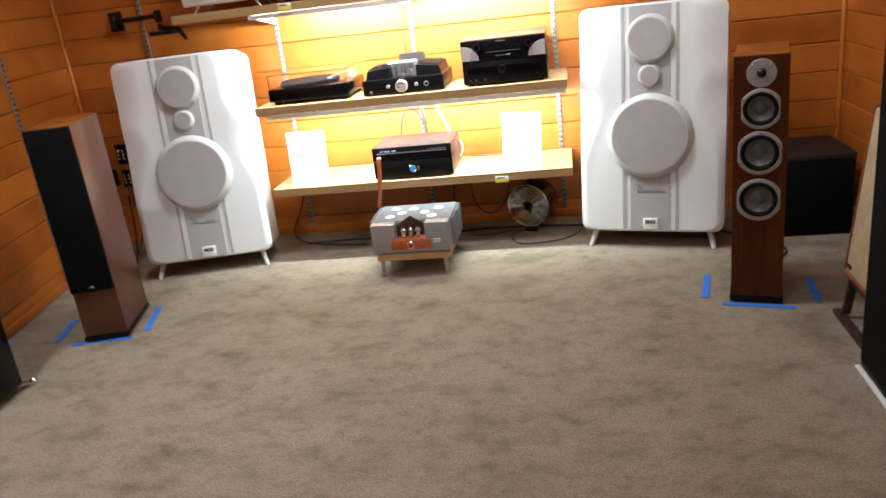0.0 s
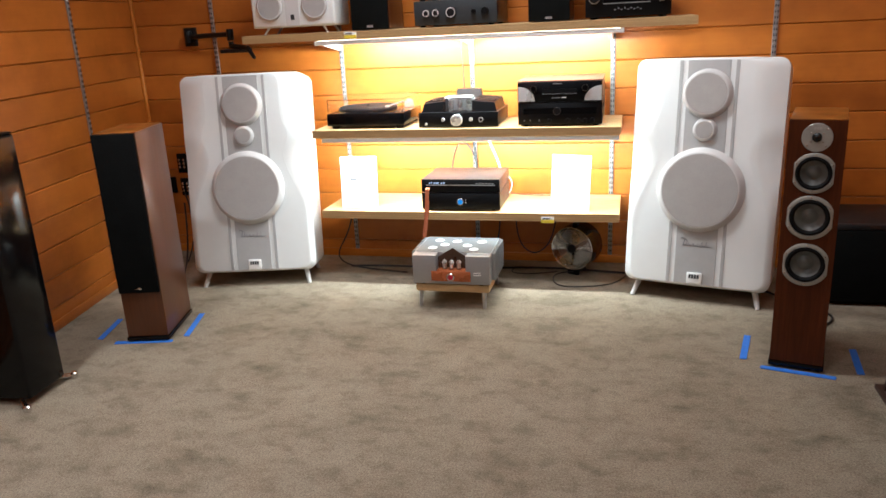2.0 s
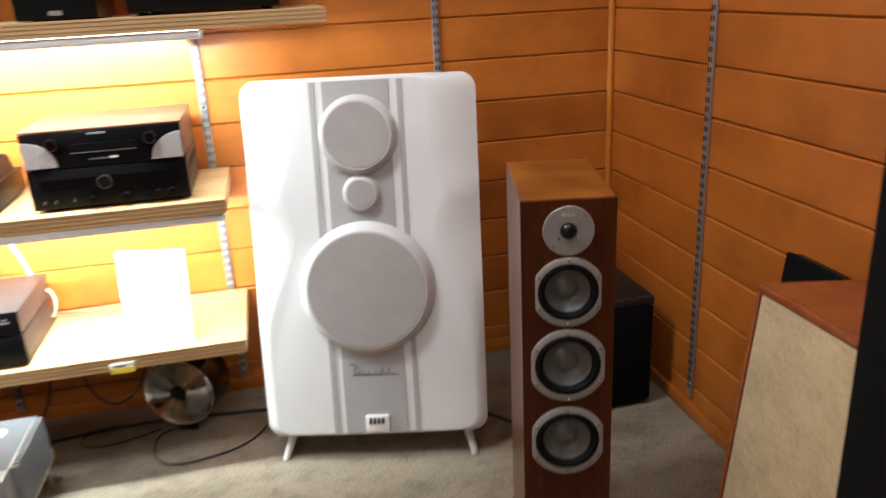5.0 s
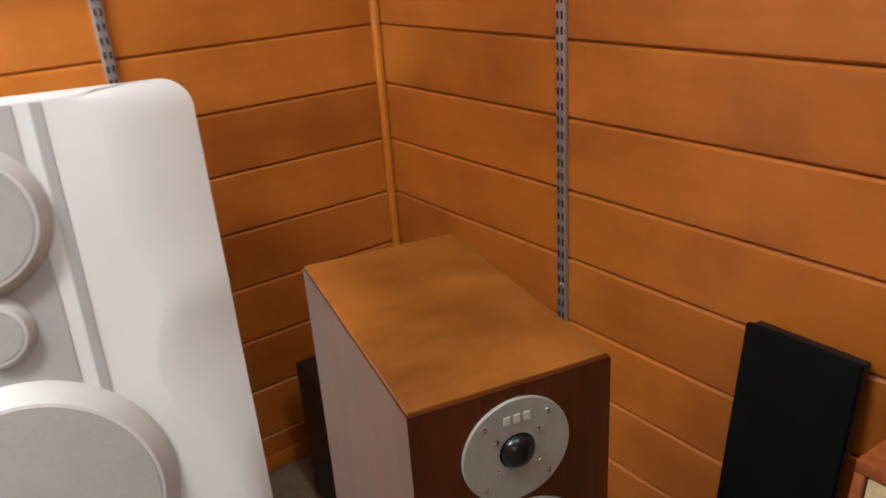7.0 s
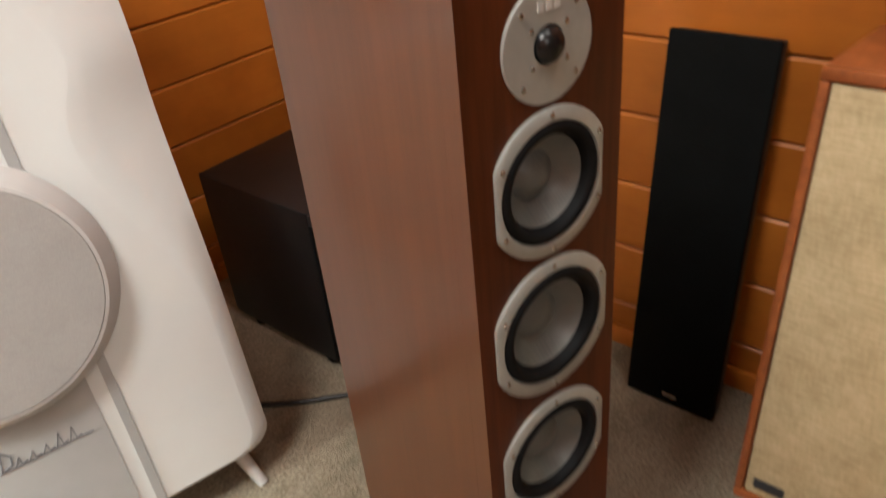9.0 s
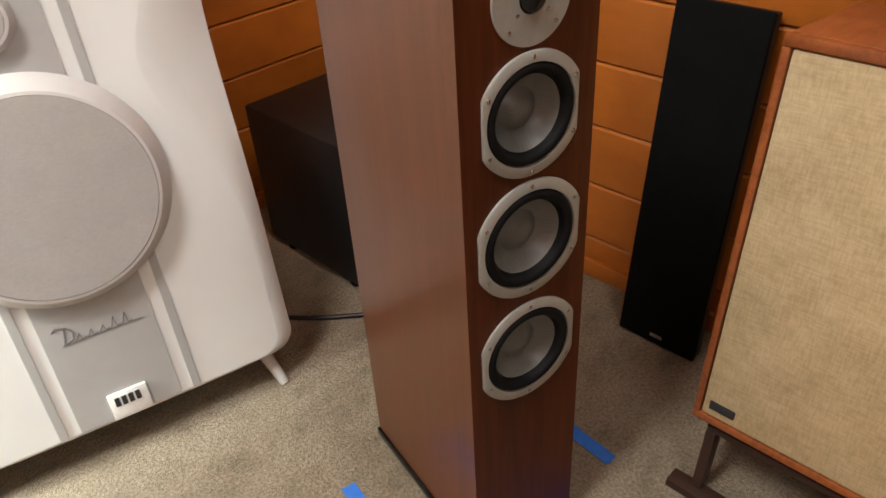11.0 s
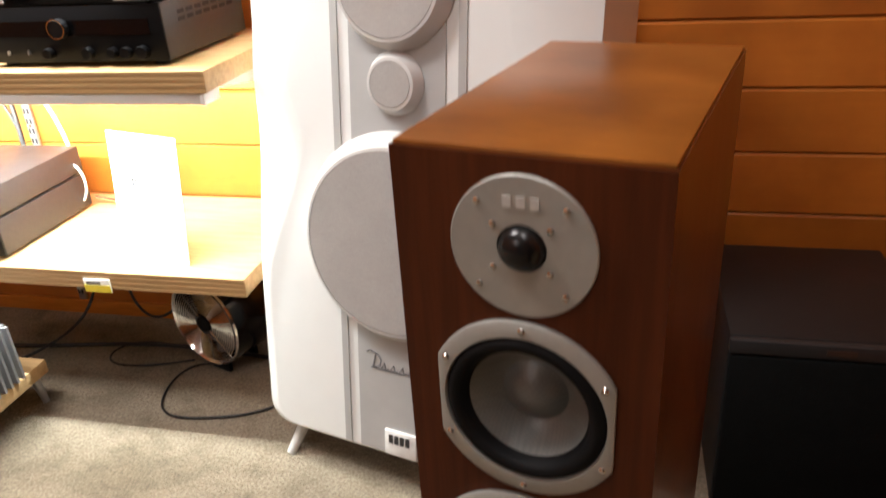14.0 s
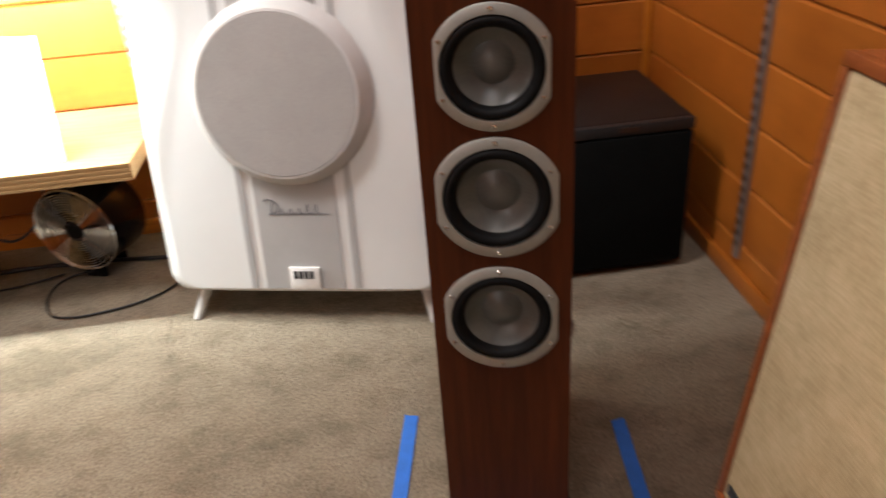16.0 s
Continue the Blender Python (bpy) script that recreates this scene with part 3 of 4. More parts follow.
def tower_loudspeaker(m, label, grille):
    """A slim walnut tower; its front's foot is the origin."""
    tw = thing("tower_loudspeaker", m, label, "loudspeaker", "walnut tower loudspeakers")
    W, D, T = 0.0845, 0.302, 0.872
    bm = boxed(-W, W, 0.001 if grille else 0.0236, D, 0.026, T - 0.002, bevel=0.0025 if grille else 0.0)
    cab = part("cabinet", bm, WALNUT, tw, "reddish walnut veneer cabinet")
    if not grille:
        front = part("baffle", baffle(W, 0.026, T - 0.002, [(0.8145, 0.030), (0.698, 0.0585), (0.550, 0.066), (0.387, 0.066)]), WALNUT_FRONT, cab, "walnut front, darker than the sides, with driver holes")
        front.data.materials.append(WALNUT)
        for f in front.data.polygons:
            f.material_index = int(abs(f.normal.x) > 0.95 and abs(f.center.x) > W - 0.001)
    part("top_panel", boxed(-W + 0.0015, W - 0.0015, 0.003, D - 0.002, T - 0.003, T + 0.001, bevel=0.001), WALNUT_TOP, cab, "golden brown walnut top")
    part("plinth", boxed(-W - 0.004, W + 0.004, -0.006, D + 0.004, 0.008, 0.025, bevel=0.003), BLACK_GLOSS, tw, "black plinth")
    for x in (-W + 0.015, W - 0.015):
        for y in (0.02, D - 0.02):
            bm = lathe(bmesh.new(), [(0.010, 0.0), (0.012, 0.003), (0.012, 0.008)], (x, y, 0), "z", 16)
            part("rubber_foot", bm, RUBBER, tw)
    if grille:
        g = part("grille", boxed(-W + 0.001, W - 0.001, -0.016, 0.0, 0.222, T - 0.001, bevel=0.004), BLACK_CLOTH, tw, "black cloth grille")
        part("emblem", boxed(-0.014, 0.014, -0.0185, -0.0162, 0.238, 0.246, bevel=0.0008), CHROME, g, "small silver emblem")
    else:
        tweeter = lathe(bmesh.new(), [(0.0458, -0.001), (0.0458, 0.0012), (0.0450, 0.0020), (0.0155, 0.0020), (0.0150, -0.0030)], (0, 0, 0.8145), seg=56, close=False)
        tweeter = part("tweeter", tweeter, SILVER_PLATE, tw, "silver tweeter plate")
        prof = [(0.0152, -0.0020), (0.0148, 0.0012), (0.0142, 0.0012)] + [(0.0142 * math.cos(radians(a)), 0.0012 + 0.0105 * math.sin(radians(a))) for a in (15, 30, 45, 60, 75)] + [(0, 0.0117)]
        part("dome", lathe(bmesh.new(), prof, (0, 0, 0.8145), seg=32, close=False), DOME, tweeter, "satin black dome")
        for rad, rows in ((0.0385, (45, 135, 225, 315)), (0.0225, (38, 142, 218, 322))):
            for a in rows:
                a = radians(a)
                bm = lathe(bmesh.new(), [(0.0023, 0.0015), (0.0023, 0.0028), (0.001, 0.0033), (0, 0.0028)],
                           (rad * math.cos(a), 0, 0.8145 + rad * math.sin(a)), seg=10, close=False)
                part("screw", bm, CHROME, tweeter)
        for x in (-0.0085, 0.0, 0.0085):
            part("emblem_bar", boxed(x - 0.0027, x + 0.0027, -0.0027, -0.0020, 0.8402, 0.8470), FADED, tweeter)
        driver(tw, "midrange", 0.698, 0.067, 0.0595)
        driver(tw, "woofer", 0.550, 0.0745, 0.0685)
        driver(tw, "woofer", 0.387, 0.0745, 0.0685)
    for x in (-0.012, 0.012):
        bm = lathe(bmesh.new(), [(0.006, 0), (0.006, -0.02), (0.004, -0.022)], (x, D, 0.12), seg=12)
        part("terminal", bm, CHROME, tw)
    return tw


tower_loudspeaker(pose(0.718, 2.674, 0, 0, 0, -13.3), "slim walnut tower loudspeaker with bare silver-ringed drivers", False)
tower_loudspeaker(pose(-1.798, 2.582, 0, 0, 0, 14.0), "slim walnut tower loudspeaker with a black cloth grille", True)


def tape(x0, y0, x1, y1, w=0.024):
    """A strip of tape on the carpet from one point to another, with torn ends."""
    d = Vector((x1 - x0, y1 - y0, 0))
    n = d.normalized().cross(Vector((0, 0, 1))) * w / 2
    a = Vector((x0, y0, 0))
    bm = bmesh.new()
    rng = random.Random(int(1000 * abs(x0 + 3 * y0)))
    rows = []
    k = 14
    for i in range(k + 1):
        p = a + d * i / k
        lift = 0.003 + 0.0015 * noise.noise(p * 30)
        row = []
        for s in (-1, -0.33, 0.33, 1):
            q = p + n * s
            if i in (0, k):
                q += d.normalized() * rng.uniform(-0.003, 0.003)
            row.append(bm.verts.new((q.x, q.y, lift)))
        rows.append(row)
    for r0, r1 in zip(rows, rows[1:]):
        for j in range(3):
            bm.faces.new((r0[j], r0[j + 1], r1[j + 1], r1[j]))
    geom = bmesh.ops.extrude_face_region(bm, geom=bm.faces[:])
    for v in geom["geom"]:
        if isinstance(v, bmesh.types.BMVert):
            v.co.z = 0.0005
    solid("tape_strip", bm, TAPE, "strip of blue masking tape stuck on the carpet", "tape", group="tape marks")


# ---- subwoofer in the corner ----
sub = thing("subwoofer", pose(1.100, 3.322, 0), "black vinyl-wrapped subwoofer on the carpet in the corner", "subwoofer")
part("cabinet", boxed(-0.149, 0.149, 0.012, 0.338, 0.014, 0.357, bevel=0.006), BLACK_VINYL, sub)
part("grille", boxed(-0.147, 0.147, -0.004, 0.011, 0.018, 0.328, bevel=0.006), BLACK_CLOTH, sub, "black cloth grille")
part("top_rim", boxed(-0.149, 0.149, -0.003, 0.0115, 0.331, 0.356, bevel=0.003), plain("dark_grey_rim", (0.016, 0.016, 0.017), 0.5), sub, "dark grey top rim")
part("emblem", boxed(-0.012, 0.030, -0.0042, -0.0032, 0.339, 0.349), BROWN_METAL, sub, "small brown emblem")
for x in (-0.13, 0.13):
    for y in (0.04, 0.27):
        part("rubber_foot", lathe(bmesh.new(), [(0.014, 0.0), (0.016, 0.004), (0.016, 0.014)], (x, y, 0), "z", 14), RUBBER, sub)


# ---- tape marks round the towers ----
tape(0.607, 2.676, 0.838, 2.618)
tape(0.555, 2.735, 0.598, 2.952)
tape(0.925, 2.660, 0.948, 2.868)
tape(-1.935, 2.548, -1.700, 2.600)
tape(-1.668, 2.655, -1.738, 2.898)
tape(-2.030, 2.575, -2.085, 2.788)


# ---- cream-fronted loudspeaker on its slanted stand ----
cream = thing("classic_loudspeaker", pose(0.962, 2.385, 0, 0, 0, -90), "walnut loudspeaker with a cream linen grille on a low stand", "loudspeaker")
tilt = Matrix.Translation((0, 0, 0.155)) @ pose(0, 0, 0, -6.0)


def tilted(name, bm, material, parent, label=""):
    bm.transform(tilt)
    return part(name, bm, material, parent, label)


CW, CH, CD = 0.172, 0.566, 0.235
OAK = wood("reddish_oak_case", (0.17, 0.045, 0.012), (0.36, 0.11, 0.03), (34, 4, 34), 0.35)
case = tilted("cabinet", boxed(-CW, CW, 0.016, CD, 0, CH, bevel=0.003), OAK, cream, "reddish oak cabinet")
for dims in ((-CW, CW, 0.0, 0.0155, CH - 0.014, CH - 0.0005), (-CW, CW, 0.0, 0.0155, 0.0005, 0.012),
             (-CW, -CW + 0.010, 0.0, 0.0155, 0.0125, CH - 0.0145), (CW - 0.010, CW, 0.0, 0.0155, 0.0125, CH - 0.0145)):
    tilted("front_lip", boxed(*dims, bevel=0.002), OAK, case, "oak edge round the grille")
grille = tilted("grille", boxed(-CW + 0.0115, CW - 0.0115, 0.002, 0.0155, 0.0135, CH - 0.0155, bevel=0.004), CREAM_CLOTH, cream, "cream linen grille")
tilted("emblem", boxed(-CW + 0.022, -CW + 0.060, -0.001, 0.0017, 0.028, 0.042, bevel=0.001), INK_DARK, grille, "small dark emblem plate")
part("stand_top", boxed(-0.150, 0.150, 0.012, 0.215, 0.128, 0.140, bevel=0.002), BROWN_METAL, cream, "dark brown steel stand")
for x in (-0.150, 0.135):
    bm = prism_x(bmesh.new(), [(0.012, 0.128), (0.215, 0.128), (0.23, 0.016), (0.21, 0.016), (0.198, 0.112), (0.035, 0.112), (0.020, 0.016), (-0.005, 0.016)], x, x + 0.015)
    part("stand_side", bm, BROWN_METAL, cream)
for y in (-0.02, 0.21):
    part("stand_foot", boxed(-0.185, 0.175, y, y + 0.03, 0.0, 0.016, bevel=0.002), BROWN_METAL, cream)

# ---- slim black loudspeaker leaning at the side wall ----
slim = thing("slim_loudspeaker", pose(1.221, 2.758, 0, 0, 0, -90.5), "slim black cloth-fronted loudspeaker standing against the board wall", "loudspeaker")
lean_back = pose(0, 0, 0, -6.6)
bm = boxed(-0.079, 0.079, 0.008, 0.031, 0.004, 0.647, bevel=0.003)
bm.transform(lean_back)
part("cabinet", bm, BLACK_VINYL, slim)
bm = boxed(-0.081, 0.081, -0.004, 0.0075, 0.003, 0.650, bevel=0.003)
bm.transform(lean_back)
gr = part("grille", bm, BLACK_CLOTH, slim, "black cloth grille")
bm = boxed(-0.012, 0.014, -0.0058, -0.0042, 0.018, 0.026)
bm.transform(lean_back)
part("emblem", bm, CHROME, gr, "small silver emblem")


# ---- big dark loudspeakers beside the aisle ----
dark = thing("floor_loudspeaker", pose(0.902, 2.030, 0, 0, 0, -90), "large floor loudspeaker with a black cloth front and walnut top", "loudspeaker")
part("cabinet", boxed(-0.170, 0.170, 0.016, 0.340, 0.022, 1.046, bevel=0.004), WALNUT, dark, "dark walnut cabinet")
part("grille", boxed(-0.168, 0.168, 0.0, 0.0155, 0.024, 1.042, bevel=0.006), BLACK_CLOTH, dark, "black cloth grille")
part("base", boxed(-0.170, 0.170, 0.004, 0.330, 0.0, 0.0215, bevel=0.002), BLACK, dark)
part("base_trim", boxed(-0.172, 0.172, -0.010, 0.0035, 0.0, 0.007, bevel=0.001), WHITE_STEEL, dark, "thin pale edge strip")
sheet = bmesh.new()
for dims in ((-0.10, 0.10, 0.05, 0.26, 1.0475, 1.0490),):
    box(sheet, *dims)
solid("paper_sheet", sheet, PAPER, "white sheet of paper on the dark loudspeaker", "paper", m=pose(0.902, 2.040, 0, 0, 0, -90) @ pose(0, 0, 0, 0, 0, 7))

gloss = thing("gloss_loudspeaker", pose(-1.985, 2.004, 0, 0, 0, 4), "tall glossy black tower loudspeaker on silver outrigger feet", "loudspeaker")
part("cabinet", boxed(-0.105, 0.105, 0.0, 0.192, 0.026, 0.934, bevel=0.010, seg=3), BLACK_GLOSS, gloss, "mirror-gloss black cabinet")
part("top_edge", boxed(-0.102, 0.102, 0.003, 0.189, 0.9345, 0.940, bevel=0.002), BLACK, gloss)
for x in (-1, 1):
    for y, d in ((0.01, -1), (0.18, 1)):
        bm = bmesh.new()
        rod(bm, (x * 0.06, y, 0.020), (x * 0.115, y + d * 0.045, 0.012), 0.011, 0.009, 14)
        lathe(bm, [(0.010, 0.0), (0.014, 0.004), (0.014, 0.02), (0.008, 0.026)], (x * 0.115, y + d * 0.045, 0), "z", 16)
        part("outrigger", bm, CHROME, gloss, "silver outrigger foot")


# ---- hi-fi units ----
def knob(parent, x, z, r, proud, material, y=0.0, label=""):
    bm = lathe(bmesh.new(), [(r, 0.0), (r, proud * 0.85), (r * 0.9, proud), (0, proud)], (x, y, z), seg=28, close=False)
    return part("knob", bm, material, parent, label)


def bar(parent, name, x0, x1, z0, z1, material, proud=0.0015, label=""):
    return part(name, boxed(x0, x1, -proud, 0.001, z0, z1), material, parent, label)


def feet_under(parent, w, d, h):
    for x in (-w + 0.03, w - 0.03):
        for y in (0.03, d - 0.03):
            part("rubber_foot", lathe(bmesh.new(), [(0.012, 0), (0.013, 0.002), (0.013, h)], (x, y, 0), "z", 14), RUBBER, parent)


def case_unit(name, m, w, h, d, label, category, body=BLACK_METAL, front=BLACK, lift=0.008):
    """A flat electronics case: its front's foot at the origin, width 2 w."""
    u = thing(name, m, label, category)
    part("case", boxed(-w, w, 0.008, d, lift, h, bevel=0.002), body, u)
    part("front_panel", boxed(-w - 0.001, w + 0.001, 0.001, 0.0075, lift, h + 0.001, bevel=0.0015), front, u)
    feet_under(u, w, d, lift)
    return u


S2, S3, S4 = 0.3585, 0.7505, 1.1975

# lower shelf: two stacked units
low = case_unit("power_amplifier", pose(-0.632, 3.436, S2), 0.186, 0.086, 0.29, "black amplifier with a glowing blue dial on the shelf", "amplifier", CASE_GREY)
dial = knob(low, 0.0, 0.048, 0.0165, 0.012, CHROME, 0.0, "chrome dial ring")
part("dial_face", lathe(bmesh.new(), [(0.0125, 0.0121), (0.0125, 0.0135), (0, 0.014)], (0, 0, 0.048), seg=24, close=False), BLUE_GLOW, dial, "glowing blue dial face")
for z in (0.040, 0.050):
    bar(low, "mark", 0.022, 0.026, z, z + 0.004, PAPER)
knob(low, -0.155, 0.045, 0.006, 0.008, CHROME)
upper = case_unit("disc_player", pose(-0.632, 3.436, S2 + 0.0875), 0.186, 0.064, 0.29, "slim black disc player in a grey-brown metal case on the amplifier", "disc player", CASE_GREY, BLACK, 0.004)
bar(upper, "tray_slot", -0.165, 0.165, 0.036, 0.040, STEEL)
for i, (w, h) in enumerate(((8, 6), (4, 9), (9, 7), (9, 7), (3, 8), (8, 6), (8, 8))):
    bar(upper, "display_segment", -0.150 + i * 0.0115, -0.150 + i * 0.0115 + w * 0.001, 0.044, 0.044 + h * 0.001, DISPLAY_GLOW, 0.001)
for i in range(6):
    bar(upper, "button", 0.075 + i * 0.015, 0.083 + i * 0.015, 0.044, 0.048, STEEL, 0.002)
knob(upper, -0.155, 0.022, 0.0065, 0.014, CHROME)

# the copper strap that hangs from the units to the amplifier on the floor
bm = bmesh.new()
path = [(-0.782, 3.420, 0.475), (-0.783, 3.404, 0.470), (-0.784, 3.398, 0.44), (-0.786, 3.396, 0.40), (-0.790, 3.397, 0.36), (-0.796, 3.400, 0.32), (-0.803, 3.404, 0.28), (-0.810, 3.41, 0.25), (-0.814, 3.42, 0.23)]
rows = []
for i, (x, y, z) in enumerate(path):
    w = 0.010 + 0.0015 * math.sin(i * 2.1)
    rows.append([bm.verts.new((x - w, y, z)), bm.verts.new((x, y - 0.003, z)), bm.verts.new((x + w, y, z)), bm.verts.new((x, y + 0.003, z))])
for a, b in zip(rows, rows[1:]):
    for j in range(4):
        k = (j + 1) % 4
        bm.faces.new((a[j], a[k], b[k], b[j]))
bm.faces.new(rows[0]), bm.faces.new(rows[-1])
solid("copper_strap", bm, COPPER, "orange-red copper strap cable hanging from the shelf", "cable")

# middle shelf: turntable
tt = thing("turntable", pose(-1.082, 3.456, S3), "black turntable under a clear dust cover on the shelf", "turntable")
part("plinth", boxed(-0.193, 0.193, 0.0, 0.300, 0.014, 0.072, bevel=0.003), BLACK_GLOSS, tt, "glossy black plinth")
for x in (-0.16, 0.16):
    for y in (0.03, 0.27):
        part("foot", lathe(bmesh.new(), [(0.017, 0), (0.020, 0.004), (0.020, 0.014)], (x, y, 0), "z", 18), BLACK, tt)
part("platter", lathe(bmesh.new(), [(0.140, 0.073), (0.143, 0.076), (0.143, 0.086), (0.140, 0.088), (0, 0.088)], (-0.035, 0.155, 0), "z", 56, False), BLACK_METAL, tt)
part("mat", lathe(bmesh.new(), [(0.136, 0.0885), (0.136, 0.091), (0.012, 0.091), (0.003, 0.098), (0, 0.098)], (-0.035, 0.155, 0), "z", 56, False), RUBBER, tt)
bm = bmesh.new()
rod(bm, (0.145, 0.245, 0.105), (0.100, 0.060, 0.099), 0.004, 0.003)
box(bm, 0.090, 0.108, 0.040, 0.064, 0.093, 0.102, bevel=0.002)
lathe(bm, [(0.024, 0.073), (0.024, 0.098), (0.012, 0.110), (0, 0.112)], (0.147, 0.245, 0), "z", 20)
part("tonearm", bm, STEEL, tt, "silver tonearm with a black head")
bm = bmesh.new()
for dims in ((-0.188, 0.188, 0.004, 0.0065, 0.074, 0.134), (-0.188, -0.1855, 0.007, 0.294, 0.074, 0.134), (0.1855, 0.188, 0.007, 0.294, 0.074, 0.134),
             (-0.188, 0.188, 0.2945, 0.297, 0.074, 0.134), (-0.188, 0.188, 0.004, 0.297, 0.1345, 0.137)):
    box(bm, *dims)
cover = part("dust_cover", bm, CLEAR, tt, "clear acrylic dust cover")
cover.visible_shadow = False

# middle shelf: valve amplifier
va = thing("valve_amplifier", pose(-0.632, 3.452, S3), "black valve amplifier with a clear valve cage and chrome dial", "amplifier")
part("chassis", boxed(-0.184, 0.184, 0.004, 0.30, 0.006, 0.068, bevel=0.003), BLACK_METAL, va)
part("front_panel", boxed(-0.186, 0.186, -0.004, 0.0035, 0.004, 0.070, bevel=0.0015), BLACK, va)
for sgn in (-1, 1):
    bm = extrude(bmesh.new(), [(sgn * 0.062, 0.0685), (sgn * 0.176, 0.0685), (sgn * 0.166, 0.108), (sgn * 0.062, 0.118)], 0.030, 0.26)
    part("transformer_cover", bm, BLACK_METAL, va, "ribbed black transformer cover")
    for i in range(9):
        y = 0.05 + i * 0.024
        bm = extrude(bmesh.new(), [(sgn * 0.066, 0.1185), (sgn * 0.166, 0.1092), (sgn * 0.166, 0.1135), (sgn * 0.066, 0.1225)], y, y + 0.006)
        part("fin", bm, BLACK_METAL, va)
bm = extrude(bmesh.new(), [(-0.075, 0.0685), (0.075, 0.0685), (0.058, 0.150), (-0.058, 0.150)], 0.265, 0.298)
part("rear_cover", bm, CASE_GREY, va, "grey-brown rear cover")
bm = bmesh.new()
front = [(-0.080, 0.072), (0.080, 0.072), (0.062, 0.132), (-0.062, 0.132)]
extrude(bm, front, 0.012, 0.0145)
part("valve_cage", bm, CLEAR, va, "clear acrylic valve window").visible_shadow = False
# pale plate added so the clear cage looks lit
bm = extrude(bmesh.new(), [(-0.076, 0.0695), (0.076, 0.0695), (0.060, 0.131), (-0.060, 0.131)], 0.088, 0.091)
part("reflector", bm, FROST, va, "pale plate added behind the valves to brighten the cage")
part("cage_frame", boxed(-0.0605, 0.0605, 0.0115, 0.0915, 0.1325, 0.137), FROST, va, "pale cage lid")
for x in (-0.042, 0.0, 0.042):
    prof = [(0.011, 0.0), (0.012, 0.012), (0.0135, 0.03), (0.0125, 0.045), (0.006, 0.054), (0, 0.056)]
    v = part("valve", lathe(bmesh.new(), prof, (x, 0.055, 0.069), "z", 20), GLASS, va, "glass valve")
    part("getter", lathe(bmesh.new(), [(0.005, 0.004), (0.007, 0.01), (0.007, 0.038), (0.003, 0.046)], (x, 0.055, 0.069), "z", 14), SATIN, v)
knob(va, -0.004, 0.036, 0.027, 0.022, SATIN, -0.004, "large chrome volume dial")
for x in (-0.068, 0.062):
    knob(va, x, 0.038, 0.0085, 0.012, SATIN, -0.004)
part("jack", lathe(bmesh.new(), [(0.0115, 0), (0.0115, 0.005), (0.0075, 0.006), (0.0075, -0.002), (0, -0.002)], (0.108, -0.004, 0.036), seg=22, close=False), STEEL, va)
knob(va, -0.150, 0.018, 0.006, 0.006, STEEL, -0.004)

# middle shelf: receiver and player stacked
rc = case_unit("stereo_receiver", pose(-0.170, 3.452, S3), 0.184, 0.104, 0.30, "black stereo receiver with a round dial on the shelf", "receiver", CASE_GREY)
bar(rc, "dial_window", -0.160, 0.160, 0.054, 0.080, BLACK_GLOSS, 0.001)
knob(rc, -0.010, 0.068, 0.016, 0.016, BLACK_METAL)
# chrome ring stands in for the glint on this dark knob
part("dial_rim", lathe(bmesh.new(), [(0.017, 0.0162), (0.017, 0.0175), (0.0155, 0.0175)], (-0.010, 0, 0.068), seg=28, close=False), CHROME, rc)
for x in (-0.158, -0.132, -0.09):
    bar(rc, "switch", x, x + 0.003, 0.023, 0.030, STEEL, 0.004)
for x, r in ((-0.045, 0.0095), (0.035, 0.0105), (0.083, 0.009), (0.110, 0.010), (0.142, 0.011)):
    knob(rc, x, 0.025, r, 0.013, BLACK)
for z in (0.066, 0.078):
    for i in range(7):
        y = 0.055 + i * 0.030
        for x in (-0.1848, 0.1840):
            part("vent_slot", boxed(x, x + 0.0008, y, y + 0.022, z, z + 0.007), SLOT, rc)
up = thing("retro_player", pose(-0.170, 3.448, S3 + 0.1055), "black-fronted disc player with silver corners and a brown case", "disc player")
# the case side is brown; on the lid this brown paints the wall's reflection
CASE_BROWN_REFLECT = plain("brown_case_and_reflection", (0.15, 0.075, 0.048), 0.34, 0.25, spec=0.5, vary=0.1, scale=60)
part("case", boxed(-0.184, 0.184, 0.008, 0.30, 0.004, 0.088, bevel=0.002), CASE_BROWN_REFLECT, up, "satin brown case")
part("lid", boxed(-0.186, 0.186, 0.002, 0.302, 0.0885, 0.095, bevel=0.002), CASE_BROWN_REFLECT, up, "satin lid, the orange wall's reflection put into its brown")
for x in (-0.168, 0.168):
    for y in (0.012, 0.27):
        part("foot", lathe(bmesh.new(), [(0.006, -0.0005), (0.010, 0.002), (0.010, 0.0045), (0.007, 0.0065)], (x, y, 0), "z", 18), CHROME, up, "round chrome foot")
part("front_panel", boxed(-0.184, 0.184, 0.0005, 0.0075, 0.002, 0.088, bevel=0.0015), BLACK_GLOSS, up)
